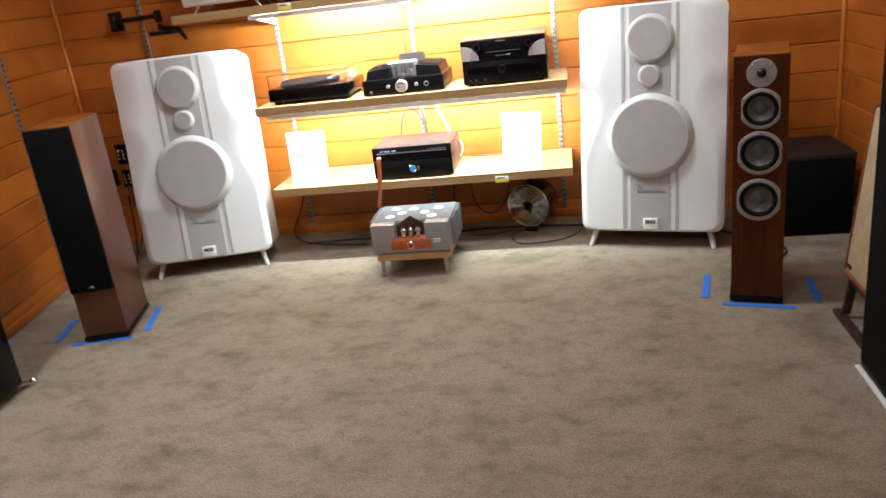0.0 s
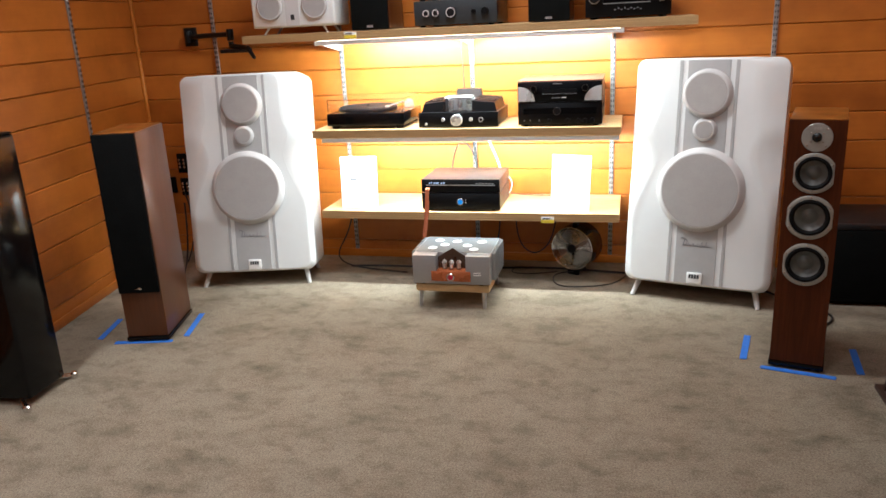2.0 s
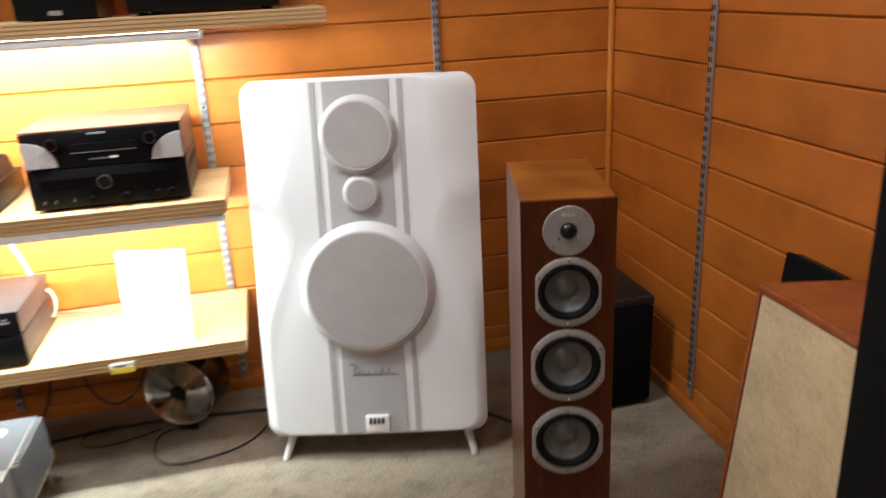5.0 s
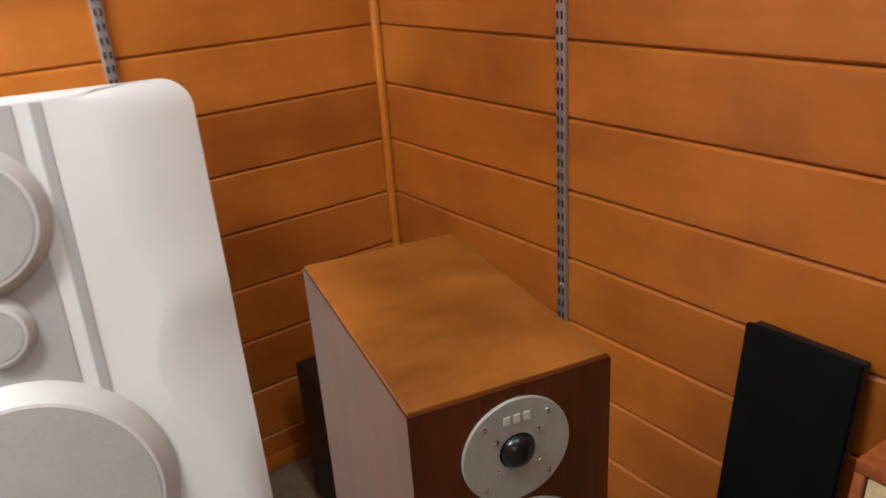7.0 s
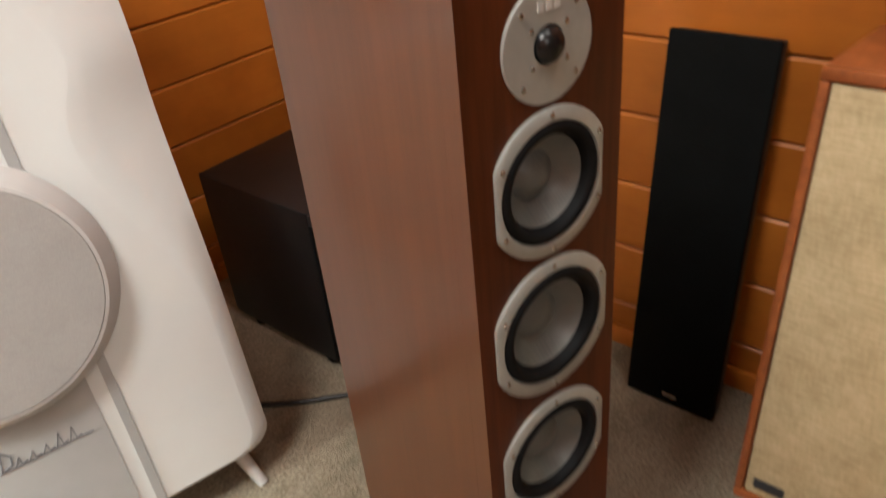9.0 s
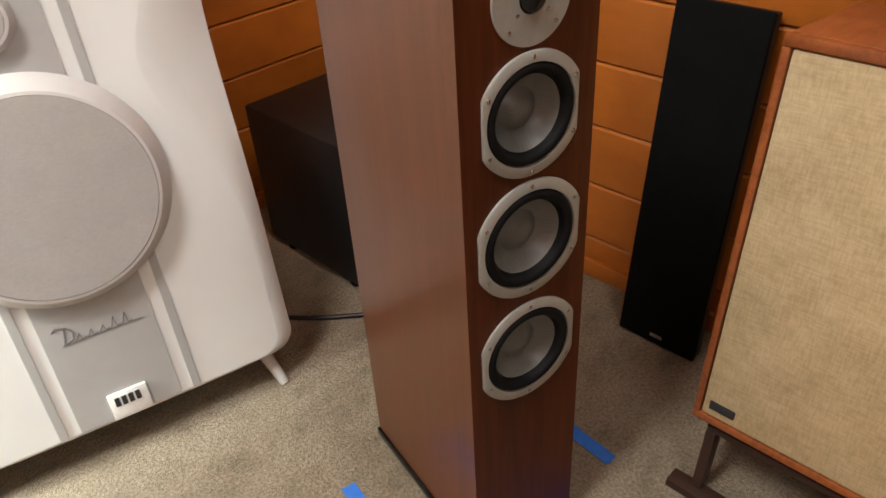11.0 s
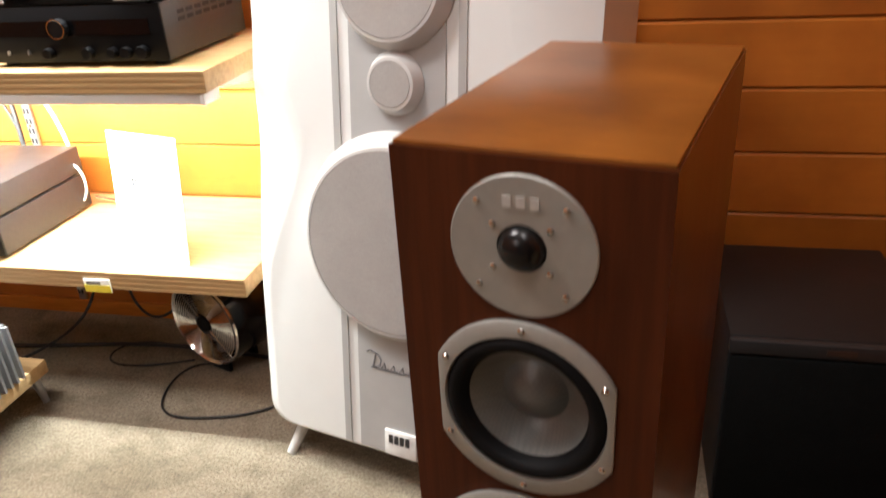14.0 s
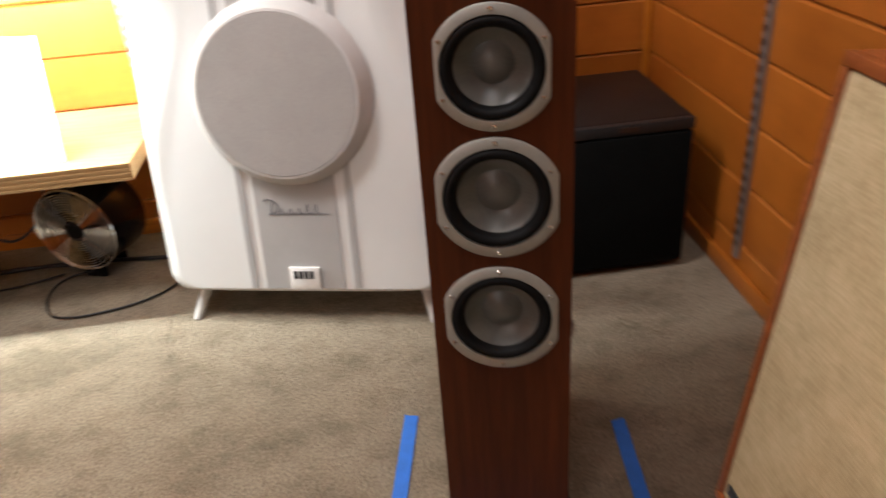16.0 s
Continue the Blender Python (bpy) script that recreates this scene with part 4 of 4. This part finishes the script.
for sgn in (-1, 1):
    pts = [(sgn * 0.182, 0.006)] + [(sgn * (0.182 - 0.074 * math.cos(radians(a))), 0.006 + 0.064 * math.sin(radians(a))) for a in range(0, 91, 9)]
    part("corner_mesh", extrude(bmesh.new(), pts, -0.002, 0.0004), SATIN, up, "silver mesh corner")
    knob(up, sgn * 0.112, 0.062, 0.014, 0.018, BLACK_GLOSS)
    # thin chrome ring drawn for the highlight arc round the knob
    part("knob_rim", lathe(bmesh.new(), [(0.0145, 0.0182), (0.0145, 0.0195), (0.0130, 0.0195)], (sgn * 0.112, 0, 0.062), seg=24, close=False), CHROME, up)
bar(up, "tray", -0.075, 0.075, 0.040, 0.058, BLACK, 0.002)
bar(up, "tray_edge", -0.075, 0.075, 0.036, 0.0375, STEEL, 0.0022)
bar(up, "mark", 0.010, 0.030, 0.018, 0.023, PAPER)
bar(up, "mark", -0.035, 0.004, 0.018, 0.021, STEEL)
bar(up, "mark", -0.03, 0.012, 0.079, 0.083, STEEL)


# ---- cards on the lower shelf ----
def display_card(x, y, turn, label, picture):
    dc = thing("display_card", pose(x, y, S2, 0, 0, turn), label, "sign", "cards on the shelf")
    bm = boxed(-0.092, 0.092, -0.001, 0.001, 0.001, 0.252)
    bm.transform(pose(0, 0, 0, -7))
    sheet = part("sheet", bm, PAPER, dc)
    bm = prism_x(bmesh.new(), [(0.004, 0.002), (0.060, 0.002), (0.022, 0.16)], -0.078, -0.076)
    part("easel", bm, plain("easel_and_shade", (0.55, 0.55, 0.68), 0.8) if "easel_and_shade" not in bpy.data.materials else bpy.data.materials["easel_and_shade"], dc, "folded card easel")
    # thin wedge that paints a slit of shade on the card's front
    bm = extrude(bmesh.new(), [(-0.086, 0.002), (-0.072, 0.002), (-0.084, 0.115)], -0.0022, -0.0012)
    bm.transform(pose(0, 0, 0, -7))
    part("fold", bm, bpy.data.materials["easel_and_shade"], sheet, "lilac-grey wedge for the sliver of shade on the card")
    for x0, x1, z0, z1, mat in picture:
        bm = boxed(x0, x1, -0.0022, -0.0012, z0, z1)
        bm.transform(pose(0, 0, 0, -7))
        part("print", bm, mat, sheet)


FAINT = plain("faint_print", (0.50, 0.50, 0.50), 0.8)
display_card(-1.150, 3.475, 3, "white card with a small grey picture on the shelf",
             [(-0.060, -0.012, 0.150, 0.172, FAINT), (-0.045, -0.012, 0.134, 0.149, INK), (-0.03, -0.012, 0.173, 0.182, FAINT)])
display_card(-0.128, 3.480, -15, "plain white card with a tiny emblem standing on the shelf", [(-0.036, -0.033, 0.148, 0.164, INK_DARK), (-0.027, -0.024, 0.148, 0.164, INK_DARK), (-0.0329, -0.0271, 0.161, 0.164, INK_DARK), (-0.0329, -0.0271, 0.148, 0.151, INK_DARK)])

# ---- silver amplifier on a low wooden stand ----
stand = thing("amplifier_stand", pose(-0.609, 3.100, 0), "low pale wooden stand on short steel legs", "stand")
part("top", boxed(-0.165, 0.165, 0.0, 0.345, 0.078, 0.111, bevel=0.003), PINE, stand)
for x in (-0.148, 0.137):
    for y in (0.025, 0.325):
        bm = bmesh.new()
        rod(bm, (x, y, 0.0775), (x * 1.02, y + (0.01 if y > 0.1 else -0.01), 0.0), 0.011, 0.0075, 14)
        part("leg", bm, STEEL, stand, "short round steel leg")
sa = thing("silver_amplifier", pose(-0.609, 3.085, 0.1115), "silver valve amplifier with a copper front on the low stand", "amplifier")
A = 0.172
part("case", boxed(-A, A, 0.05, 0.285, 0.008, 0.138, bevel=0.003), SILVER_CASE, sa, "brushed aluminium case")
for sgn in (-1, 1):
    x0, x1 = sorted((sgn * 0.066, sgn * A))
    part("front_block", boxed(x0, x1, 0.0, 0.0495, 0.008, 0.138, bevel=0.003), SILVER_CASE, sa, "brushed aluminium front block")
part("top_plate", boxed(-A + 0.004, A - 0.004, 0.052, 0.283, 0.1372, 0.1386), plain("grey_top_plate", (0.13, 0.135, 0.14), 0.5, 0.3, vary=0.06), sa, "mid-grey top plate")
part("front_sill", boxed(-0.0655, 0.0655, 0.003, 0.0495, 0.008, 0.030, bevel=0.002), SILVER_CASE, sa)
COPPER_PANEL = plain("copper_panel", (0.42, 0.12, 0.04), 0.28, 0.35, vary=0.15, scale=40)
part("copper_front", boxed(-0.088, 0.088, -0.006, -0.0005, 0.022, 0.068, bevel=0.002), COPPER_PANEL, sa, "copper-brown front plate")
part("copper_deck", boxed(-0.0655, 0.0655, 0.004, 0.0495, 0.0305, 0.070, bevel=0.002), COPPER_PANEL, sa)
bm = bmesh.new()
prism = [(-0.066, 0.0705), (0.066, 0.0705), (0.066, 0.118), (0.0, 0.160), (-0.066, 0.118)]
extrude(bm, prism, 0.044, 0.0492)
part("valve_recess", bm, plain("dark_recess", (0.05, 0.022, 0.012), 0.3), sa, "dark recess behind the valves")
for x in (-0.032, 0.0, 0.032):
    prof = [(0.010, 0.0), (0.0125, 0.018), (0.0125, 0.034), (0.006, 0.046), (0, 0.048)]
    v = part("valve", lathe(bmesh.new(), prof, (x, 0.025, 0.071), "z", 18), GLASS, sa, "glass valve")
    part("getter", lathe(bmesh.new(), [(0.006, 0.003), (0.006, 0.022), (0.010, 0.030), (0.004, 0.040)], (x, 0.025, 0.071), "z", 14), SATIN, v)
dial = knob(sa, 0.002, 0.046, 0.0185, 0.016, CHROME, -0.006, "chrome dial")
part("dial_face", lathe(bmesh.new(), [(0.012, 0.0165), (0.012, 0.018), (0, 0.018)], (0.002, -0.006, 0.046), seg=24, close=False), RED, dial, "dark red dial face")
for z in (0.050, 0.060):
    bar(sa, "mark", 0.100, 0.132, z, z + 0.004, PAPER)
for x, y in ((-0.105, 0.11), (-0.060, 0.16), (-0.015, 0.215), (0.045, 0.155), (0.085, 0.100), (0.100, 0.215), (-0.100, 0.225)):
    bm = lathe(bmesh.new(), [(0.021, 0.1384), (0.021, 0.1398), (0.019, 0.1408), (0, 0.1408)], (x, y, 0), "z", 28, False)
    part("vent_disc", bm, WHITE_STEEL, sa, "pale round vent cap")
for i in range(13):
    y = 0.06 + i * 0.0175
    for x in (-A - 0.016, A + 0.0005):
        part("cooling_fin", boxed(x, x + 0.0155, y, y + 0.006, 0.012, 0.136), SILVER_CASE, sa)
feet_under(sa, 0.16, 0.28, 0.0085)

# ---- drum fan on the carpet ----
BLADE = plain("dark_polished_blade", (0.12, 0.12, 0.125), 0.34, 0.8, vary=0.15)
fan = thing("floor_fan", pose(-0.125, 3.595, 0, 0, 0, -20), "round black drum fan with a chrome grille on the carpet", "fan")
C = (0, 0, 0.138)
part("drum", lathe(bmesh.new(), [(0.100, 0.0), (0.106, 0.004), (0.108, -0.03), (0.108, -0.115), (0.100, -0.128), (0.03, -0.130), (0.03, -0.126), (0.095, -0.122), (0.098, -0.01), (0.100, 0.0)], C, seg=48, close=False), BLACK_GLOSS, fan, "black drum housing")
g = part("guard_rim", lathe(bmesh.new(), [(0.098, 0.004), (0.104, 0.010), (0.107, 0.006), (0.104, 0.001)], C, seg=48, close=False), CHROME, fan, "chrome guard rim")
for i in range(12):
    r = 0.029 + i * 0.0060
    part("guard_wire", lathe(bmesh.new(), [(r - 0.0014, 0.009), (r, 0.0106), (r + 0.0014, 0.009), (r, 0.0074), (r - 0.0014, 0.009)], C, seg=40, close=False), CHROME, g)
for i in range(4):
    a = radians(45 + 90 * i)
    bm = bmesh.new()
    rod(bm, (0.022 * math.cos(a), -0.008, C[2] + 0.022 * math.sin(a)), (0.102 * math.cos(a), -0.006, C[2] + 0.102 * math.sin(a)), 0.0014, seg=8)
    part("guard_spoke", bm, CHROME, g)
part("hub", lathe(bmesh.new(), [(0.021, -0.03), (0.021, 0.008), (0.018, 0.012), (0, 0.013)], C, seg=28, close=False), BLACK, fan, "black hub cap")
for i in range(4):
    bm = bmesh.new()
    rows = []
    for k in range(7):
        r = 0.026 + k * 0.0105
        row = []
        for j in range(5):
            a = radians(90 * i + 20 + j * (9 + 2.0 * k) - 4 * k)
            row.append(bm.verts.new((r * math.cos(a), 0.012 + 0.028 * (j / 4), C[2] + r * math.sin(a))))
        rows.append(row)
    for p, q in zip(rows, rows[1:]):
        for j in range(4):
            bm.faces.new((p[j], p[j + 1], q[j + 1], q[j]))
    geom = bmesh.ops.extrude_face_region(bm, geom=bm.faces[:])
    for v in geom["geom"]:
        if isinstance(v, bmesh.types.BMVert):
            v.co.y += 0.002
    part("blade", bm, BLADE, fan, "silver fan blade")
for y in (0.018, 0.100):
    part("foot", boxed(-0.030, 0.030, y - 0.006, y + 0.006, 0.0, 0.036, bevel=0.003), BLACK, fan)
part("handle", lathe(bmesh.new(), [(0.012, -0.06), (0.012, -0.03), (0.006, -0.025)], (0, 0, 0.250), seg=14), BLACK, fan)


# ---- top shelf ----
ws = thing("tabletop_speaker", pose(-1.393, 3.445, S4), "white four-driver tabletop speaker on angled feet", "loudspeaker")
WB = 0.207
part("cabinet", boxed(-WB, WB, 0.002, 0.20, 0.030, 0.355, bevel=0.012, seg=3), WHITE, ws, "white lacquered cabinet")
part("centre_band", boxed(-0.034, 0.034, -0.0005, 0.0045, 0.036, 0.349), GREY_RING, ws)
part("emblem", boxed(-0.009, 0.009, -0.003, -0.0006, 0.062, 0.086), INK_DARK, ws)
for sgn in (-1, 1):
    for z, r in ((0.125, 0.062), (0.245, 0.030)):
        bm = lathe(bmesh.new(), [(r, -0.003), (r, 0.006), (r - 0.006, 0.010), (r - 0.008, 0.009)], (sgn * 0.112, 0, z), seg=44, close=False)
        ring = part("driver_cover", bm, GREY_RING, ws, "round grey driver cover")
        bm = lathe(bmesh.new(), [(r - 0.008, 0.008), (0, 0.008)], (sgn * 0.112, 0, z), seg=44, close=False)
        part("grille_cloth", bm, GREY_CLOTH, ring)
    for y in (0.03, 0.17):
        bm = bmesh.new()
        rod(bm, (sgn * 0.135, y, 0.034), (sgn * 0.160, y - 0.008, 0.0), 0.006, 0.004, 10)
        part("foot", bm, WHITE, ws)


def small_speaker(x, label):
    ss = thing("bookshelf_speaker", pose(x, 3.455, S4), label, "loudspeaker", "small dark speakers")
    part("cabinet", boxed(-0.090, 0.090, 0.016, 0.235, 0.002, 0.34, bevel=0.002), WALNUT, ss, "walnut cabinet")
    gr = part("grille", boxed(-0.088, 0.088, 0.0, 0.0155, 0.004, 0.338, bevel=0.003), BLACK_CLOTH, ss, "black cloth grille")
    part("emblem", boxed(-0.014, 0.014, -0.002, -0.0004, 0.012, 0.022), STEEL, gr, "small silver emblem")


small_speaker(-1.024, "small walnut speaker with a black grille on the top shelf")
small_speaker(-0.215, "small walnut speaker with a black grille between the receivers")
a1 = case_unit("integrated_amplifier", pose(-0.626, 3.455, S4), 0.186, 0.112, 0.30, "slate-black integrated amplifier with silver-ringed dials on the top shelf", "amplifier", BLACK_METAL, plain("slate_front", (0.024, 0.027, 0.030), 0.5, spec=0.3))
for x, r in ((-0.128, 0.014), (-0.085, 0.014), (-0.016, 0.020)):
    k = knob(a1, x, 0.060, r, 0.018, BLACK_METAL)
    part("dial_rim", lathe(bmesh.new(), [(r + 0.001, 0.0182), (r + 0.001, 0.0198), (r - 0.003, 0.0198)], (x, 0, 0.060), seg=24, close=False), SATIN, k)
for x, r in ((0.085, 0.010), (0.135, 0.016)):
    knob(a1, x, 0.060, r, 0.018, BLACK)
a2 = case_unit("cd_player", pose(-0.626, 3.457, S4 + 0.1135), 0.184, 0.100, 0.30, "black disc player with a silver tray stacked on an amplifier", "disc player", BLACK_METAL, BLACK, 0.006)
bar(a2, "tray", -0.160, 0.150, 0.030, 0.052, BLACK_GLOSS, 0.002)
bar(a2, "tray_edge", -0.150, 0.150, 0.054, 0.058, STEEL, 0.003)
a3 = case_unit("av_receiver", pose(0.114, 3.455, S4), 0.174, 0.130, 0.30, "black receiver with two dials and a wide display", "receiver")
bar(a3, "display", -0.100, 0.090, 0.066, 0.104, BLACK_GLOSS, 0.001)
bar(a3, "display_edge", -0.100, 0.090, 0.060, 0.064, STEEL, 0.002)
for x in (-0.138, 0.136):
    k = knob(a3, x, 0.086, 0.020, 0.018, BLACK_METAL)
    part("dial_rim", lathe(bmesh.new(), [(0.021, 0.0005), (0.021, 0.002), (0.0235, 0.0005)], (x, 0, 0.086), seg=28, close=False), STEEL, k)
for i in range(9):
    bar(a3, "button", -0.055 + i * 0.013, -0.048 + i * 0.013, 0.034 + 0.006 * (i % 2), 0.038 + 0.006 * (i % 2), STEEL, 0.002)

# ---- wall arm, sockets, cables ----
arm = thing("screen_arm", pose(-2.158, BACK, 1.202), "black folding screen arm bolted to the board wall", "wall mount")
part("wall_plate", boxed(-0.036, 0.036, -0.012, -0.001, -0.048, 0.048, bevel=0.002), BLACK_METAL, arm)
bm = bmesh.new()
rod(bm, (0.0, -0.028, 0.0), (0.30, -0.13, 0.006), 0.0125, 0.0125, 12)
part("lower_arm", bm, BLACK_METAL, arm)
part("pivot", lathe(bmesh.new(), [(0.018, -0.03), (0.020, -0.026), (0.020, 0.026), (0.018, 0.03)], (0.0, -0.028, 0), "z", 20), BLACK_METAL, arm)
part("elbow", lathe(bmesh.new(), [(0.016, -0.028), (0.018, -0.024), (0.018, 0.026), (0.016, 0.03)], (0.30, -0.13, 0.002), "z", 20), BLACK_METAL, arm)
bm = bmesh.new()
rod(bm, (0.30, -0.13, -0.052), (0.44, -0.22, -0.064), 0.0125, 0.0125, 12)
rod(bm, (0.30, -0.13, -0.03), (0.30, -0.13, -0.06), 0.013, 0.013, 12)
part("upper_arm", bm, BLACK_METAL, arm)
bm = bmesh.new()
rod(bm, (0.44, -0.22, -0.064), (0.475, -0.235, -0.112), 0.012, 0.009, 12)
part("tilt_head", bm, BLACK_METAL, arm)
part("tray_bracket", boxed(0.27, 0.42, -0.20, -0.14, -0.085, -0.066, bevel=0.003), BLACK_METAL, arm)


def wall_socket(x, z, w, h, label, holes):
    so = thing("wall_socket", pose(x, BACK, z), label, "socket", "wall sockets")
    part("plate", boxed(-w, w, -0.012, -0.001, -h, h, bevel=0.002), BLACK, so)
    for hx, hz in holes:
        part("terminal", lathe(bmesh.new(), [(0.007, 0.0122), (0.007, 0.022), (0.004, 0.024), (0, 0.024)], (hx, 0, hz), seg=12, close=False), CHROME, so)


pairs = [(sx * 0.014, sz * 0.02) for sx in (-1, 1) for sz in (-1, 0, 1)]
wall_socket(-2.320, 0.520, 0.032, 0.055, "black wall plate with rows of metal terminals", pairs)
wall_socket(-2.318, 0.385, 0.032, 0.050, "black wall plate with rows of metal terminals", pairs)
wall_socket(-2.412, 0.395, 0.030, 0.046, "plain black wall socket plate", [])

cable("power_cable", [(-1.28, 3.62, 0.006), (-1.0, 3.66, 0.006), (-0.8, 3.60, 0.006), (-0.5, 3.66, 0.006), (-0.25, 3.69, 0.008), (0.0, 3.66, 0.006), (0.25, 3.62, 0.006)], 0.0055, CABLE, "black power cable lying along the skirting")
cable("power_cable", [(-0.12, 3.60, 0.02), (-0.17, 3.62, 0.006), (-0.207, 3.60, 0.005), (-0.215, 3.53, 0.005), (-0.19, 3.44, 0.005), (-0.13, 3.415, 0.005), (-0.05, 3.43, 0.005), (0.03, 3.45, 0.005), (0.10, 3.51, 0.005), (0.13, 3.60, 0.005)], 0.0026, CABLE, "thin black fan cable looped on the carpet")
cable("power_cable", [(-0.20, 3.655, 0.012), (-0.33, 3.70, 0.006), (-0.43, 3.68, 0.005), (-0.435, 3.60, 0.005), (-0.36, 3.575, 0.005), (-0.27, 3.60, 0.005), (-0.20, 3.625, 0.008)], 0.0024, CABLE, "thin black cable looped behind the fan")
cable("speaker_cable", [(-1.30, 3.76, 0.28), (-1.31, 3.72, 0.16), (-1.40, 3.70, 0.06), (-1.33, 3.62, 0.006), (-1.15, 3.58, 0.005), (-0.95, 3.55, 0.005)], 0.004, CABLE, "black speaker cable hanging down the wall")
cable("speaker_cable", [(-0.42, 3.76, 0.31), (-0.42, 3.72, 0.16), (-0.36, 3.68, 0.08), (-0.28, 3.68, 0.08), (-0.22, 3.72, 0.16), (-0.21, 3.76, 0.31)], 0.0035, CABLE, "black cable hanging in a loop under the shelf")
cable("speaker_cable", [(-0.50, 3.76, 0.31), (-0.50, 3.74, 0.15), (-0.53, 3.70, 0.04), (-0.62, 3.60, 0.005), (-0.70, 3.50, 0.005)], 0.004, CABLE, "black cable dropping to the carpet")
cable("signal_cable", [(-0.60, 3.745, 0.46), (-0.62, 3.755, 0.60), (-0.69, 3.76, 0.66), (-0.73, 3.76, 0.60), (-0.74, 3.75, 0.50)], 0.004, CABLE, "black signal cable looping behind the units")
cable("signal_cable", [(-0.61, 3.74, 0.46), (-0.61, 3.76, 0.56), (-0.63, 3.765, 0.66), (-0.65, 3.77, 0.705)], 0.006, CABLE, "thick dark cable rising up the wall")
cable("signal_cable", [(-0.665, 3.775, 0.755), (-0.668, 3.78, 0.90), (-0.672, 3.78, 1.05), (-0.674, 3.78, 1.155)], 0.005, RED_CABLE, "brown cable running up the board wall")
cable("signal_cable", [(-0.575, 3.77, 0.705), (-0.56, 3.77, 0.66), (-0.525, 3.77, 0.58), (-0.495, 3.76, 0.51), (-0.48, 3.745, 0.45)], 0.0045, WHITE_CABLE, "white cable slanting behind the amplifier")
cable("signal_cable", [(-0.455, 3.70, 0.475), (-0.425, 3.70, 0.465), (-0.420, 3.70, 0.42), (-0.445, 3.70, 0.385)], 0.003, WHITE_CABLE, "thin white plug lead beside the disc player")
cable("signal_cable", [(-0.44, 3.735, 0.38), (-0.38, 3.74, 0.367), (-0.30, 3.72, 0.372), (-0.22, 3.75, 0.365)], 0.003, RED_CABLE, "thin red cable on the shelf behind the units")
cable("speaker_cable", [(0.79, 2.985, 0.12), (0.83, 3.01, 0.07), (0.87, 3.05, 0.012), (0.91, 3.09, 0.005), (0.95, 3.15, 0.005), (0.945, 3.21, 0.005), (0.90, 3.27, 0.005), (0.82, 3.33, 0.005), (0.74, 3.45, 0.005)], 0.005, CABLE, "black speaker cable behind the walnut tower")
cable("speaker_cable", [(-1.90, 2.90, 0.12), (-1.92, 2.94, 0.04), (-1.90, 3.06, 0.006), (-1.98, 3.16, 0.006), (-2.10, 3.30, 0.006), (-2.25, 3.65, 0.03), (-2.32, 3.77, 0.30)], 0.005, CABLE, "black speaker cable behind the walnut tower")
cable("speaker_cable", [(-2.24, 3.60, 0.006), (-2.20, 3.70, 0.15), (-2.29, 3.76, 0.30), (-2.31, 3.775, 0.36)], 0.004, CABLE, "black cable rising to the wall plate")

# ---- wall boards ----
def board_mesh(name, length, height, material):
    """One planed board: front at y = 0 facing -y, along x, with eased edges."""
    g = 0.0042
    prof = [(BOARD, 0.0), (g, 0.0), (0.0, g), (0.0, height - g), (g, height), (BOARD, height)]
    bm = bmesh.new()
    prism_x(bm, prof, 0.0, length)
    bmesh.ops.recalc_face_normals(bm, faces=bm.faces)
    me = bpy.data.meshes.new(name)
    bm.to_mesh(me)
    bm.free()
    me.materials.append(material)
    return me


def clad(wall, m, length, first, material):
    me = board_mesh("board", length, PITCH - 0.0022, material)
    inverse = wall.matrix_world.inverted()
    z, k = first, 0
    while z < TOP - 0.01:
        ob = new("board", me)
        ob.parent = wall
        ob.matrix_local = inverse @ m @ pose(0, 0, z)
        z += PITCH
        k += 1


bpy.context.view_layer.update()
clad(wall_back, pose(LEFT, BACK, 0), RIGHT - LEFT, -0.038, BOARD_X)
clad(wall_right, pose(RIGHT, BACK, 0, 0, 0, -90), BACK - REAR, -0.038, BOARD_X)
clad(wall_left, WEST @ pose(0, -6.48, 0, 0, 0, 90), 6.48, -0.038, BOARD_X)

# ---- from plan units to metres ----
bpy.context.view_layer.update()
for ob in list(scene.objects):
    if ob.parent is None and ob.type in {"MESH", "EMPTY", "CURVE"}:
        ob.matrix_world = Matrix.Scale(UNIT, 4) @ ob.matrix_world
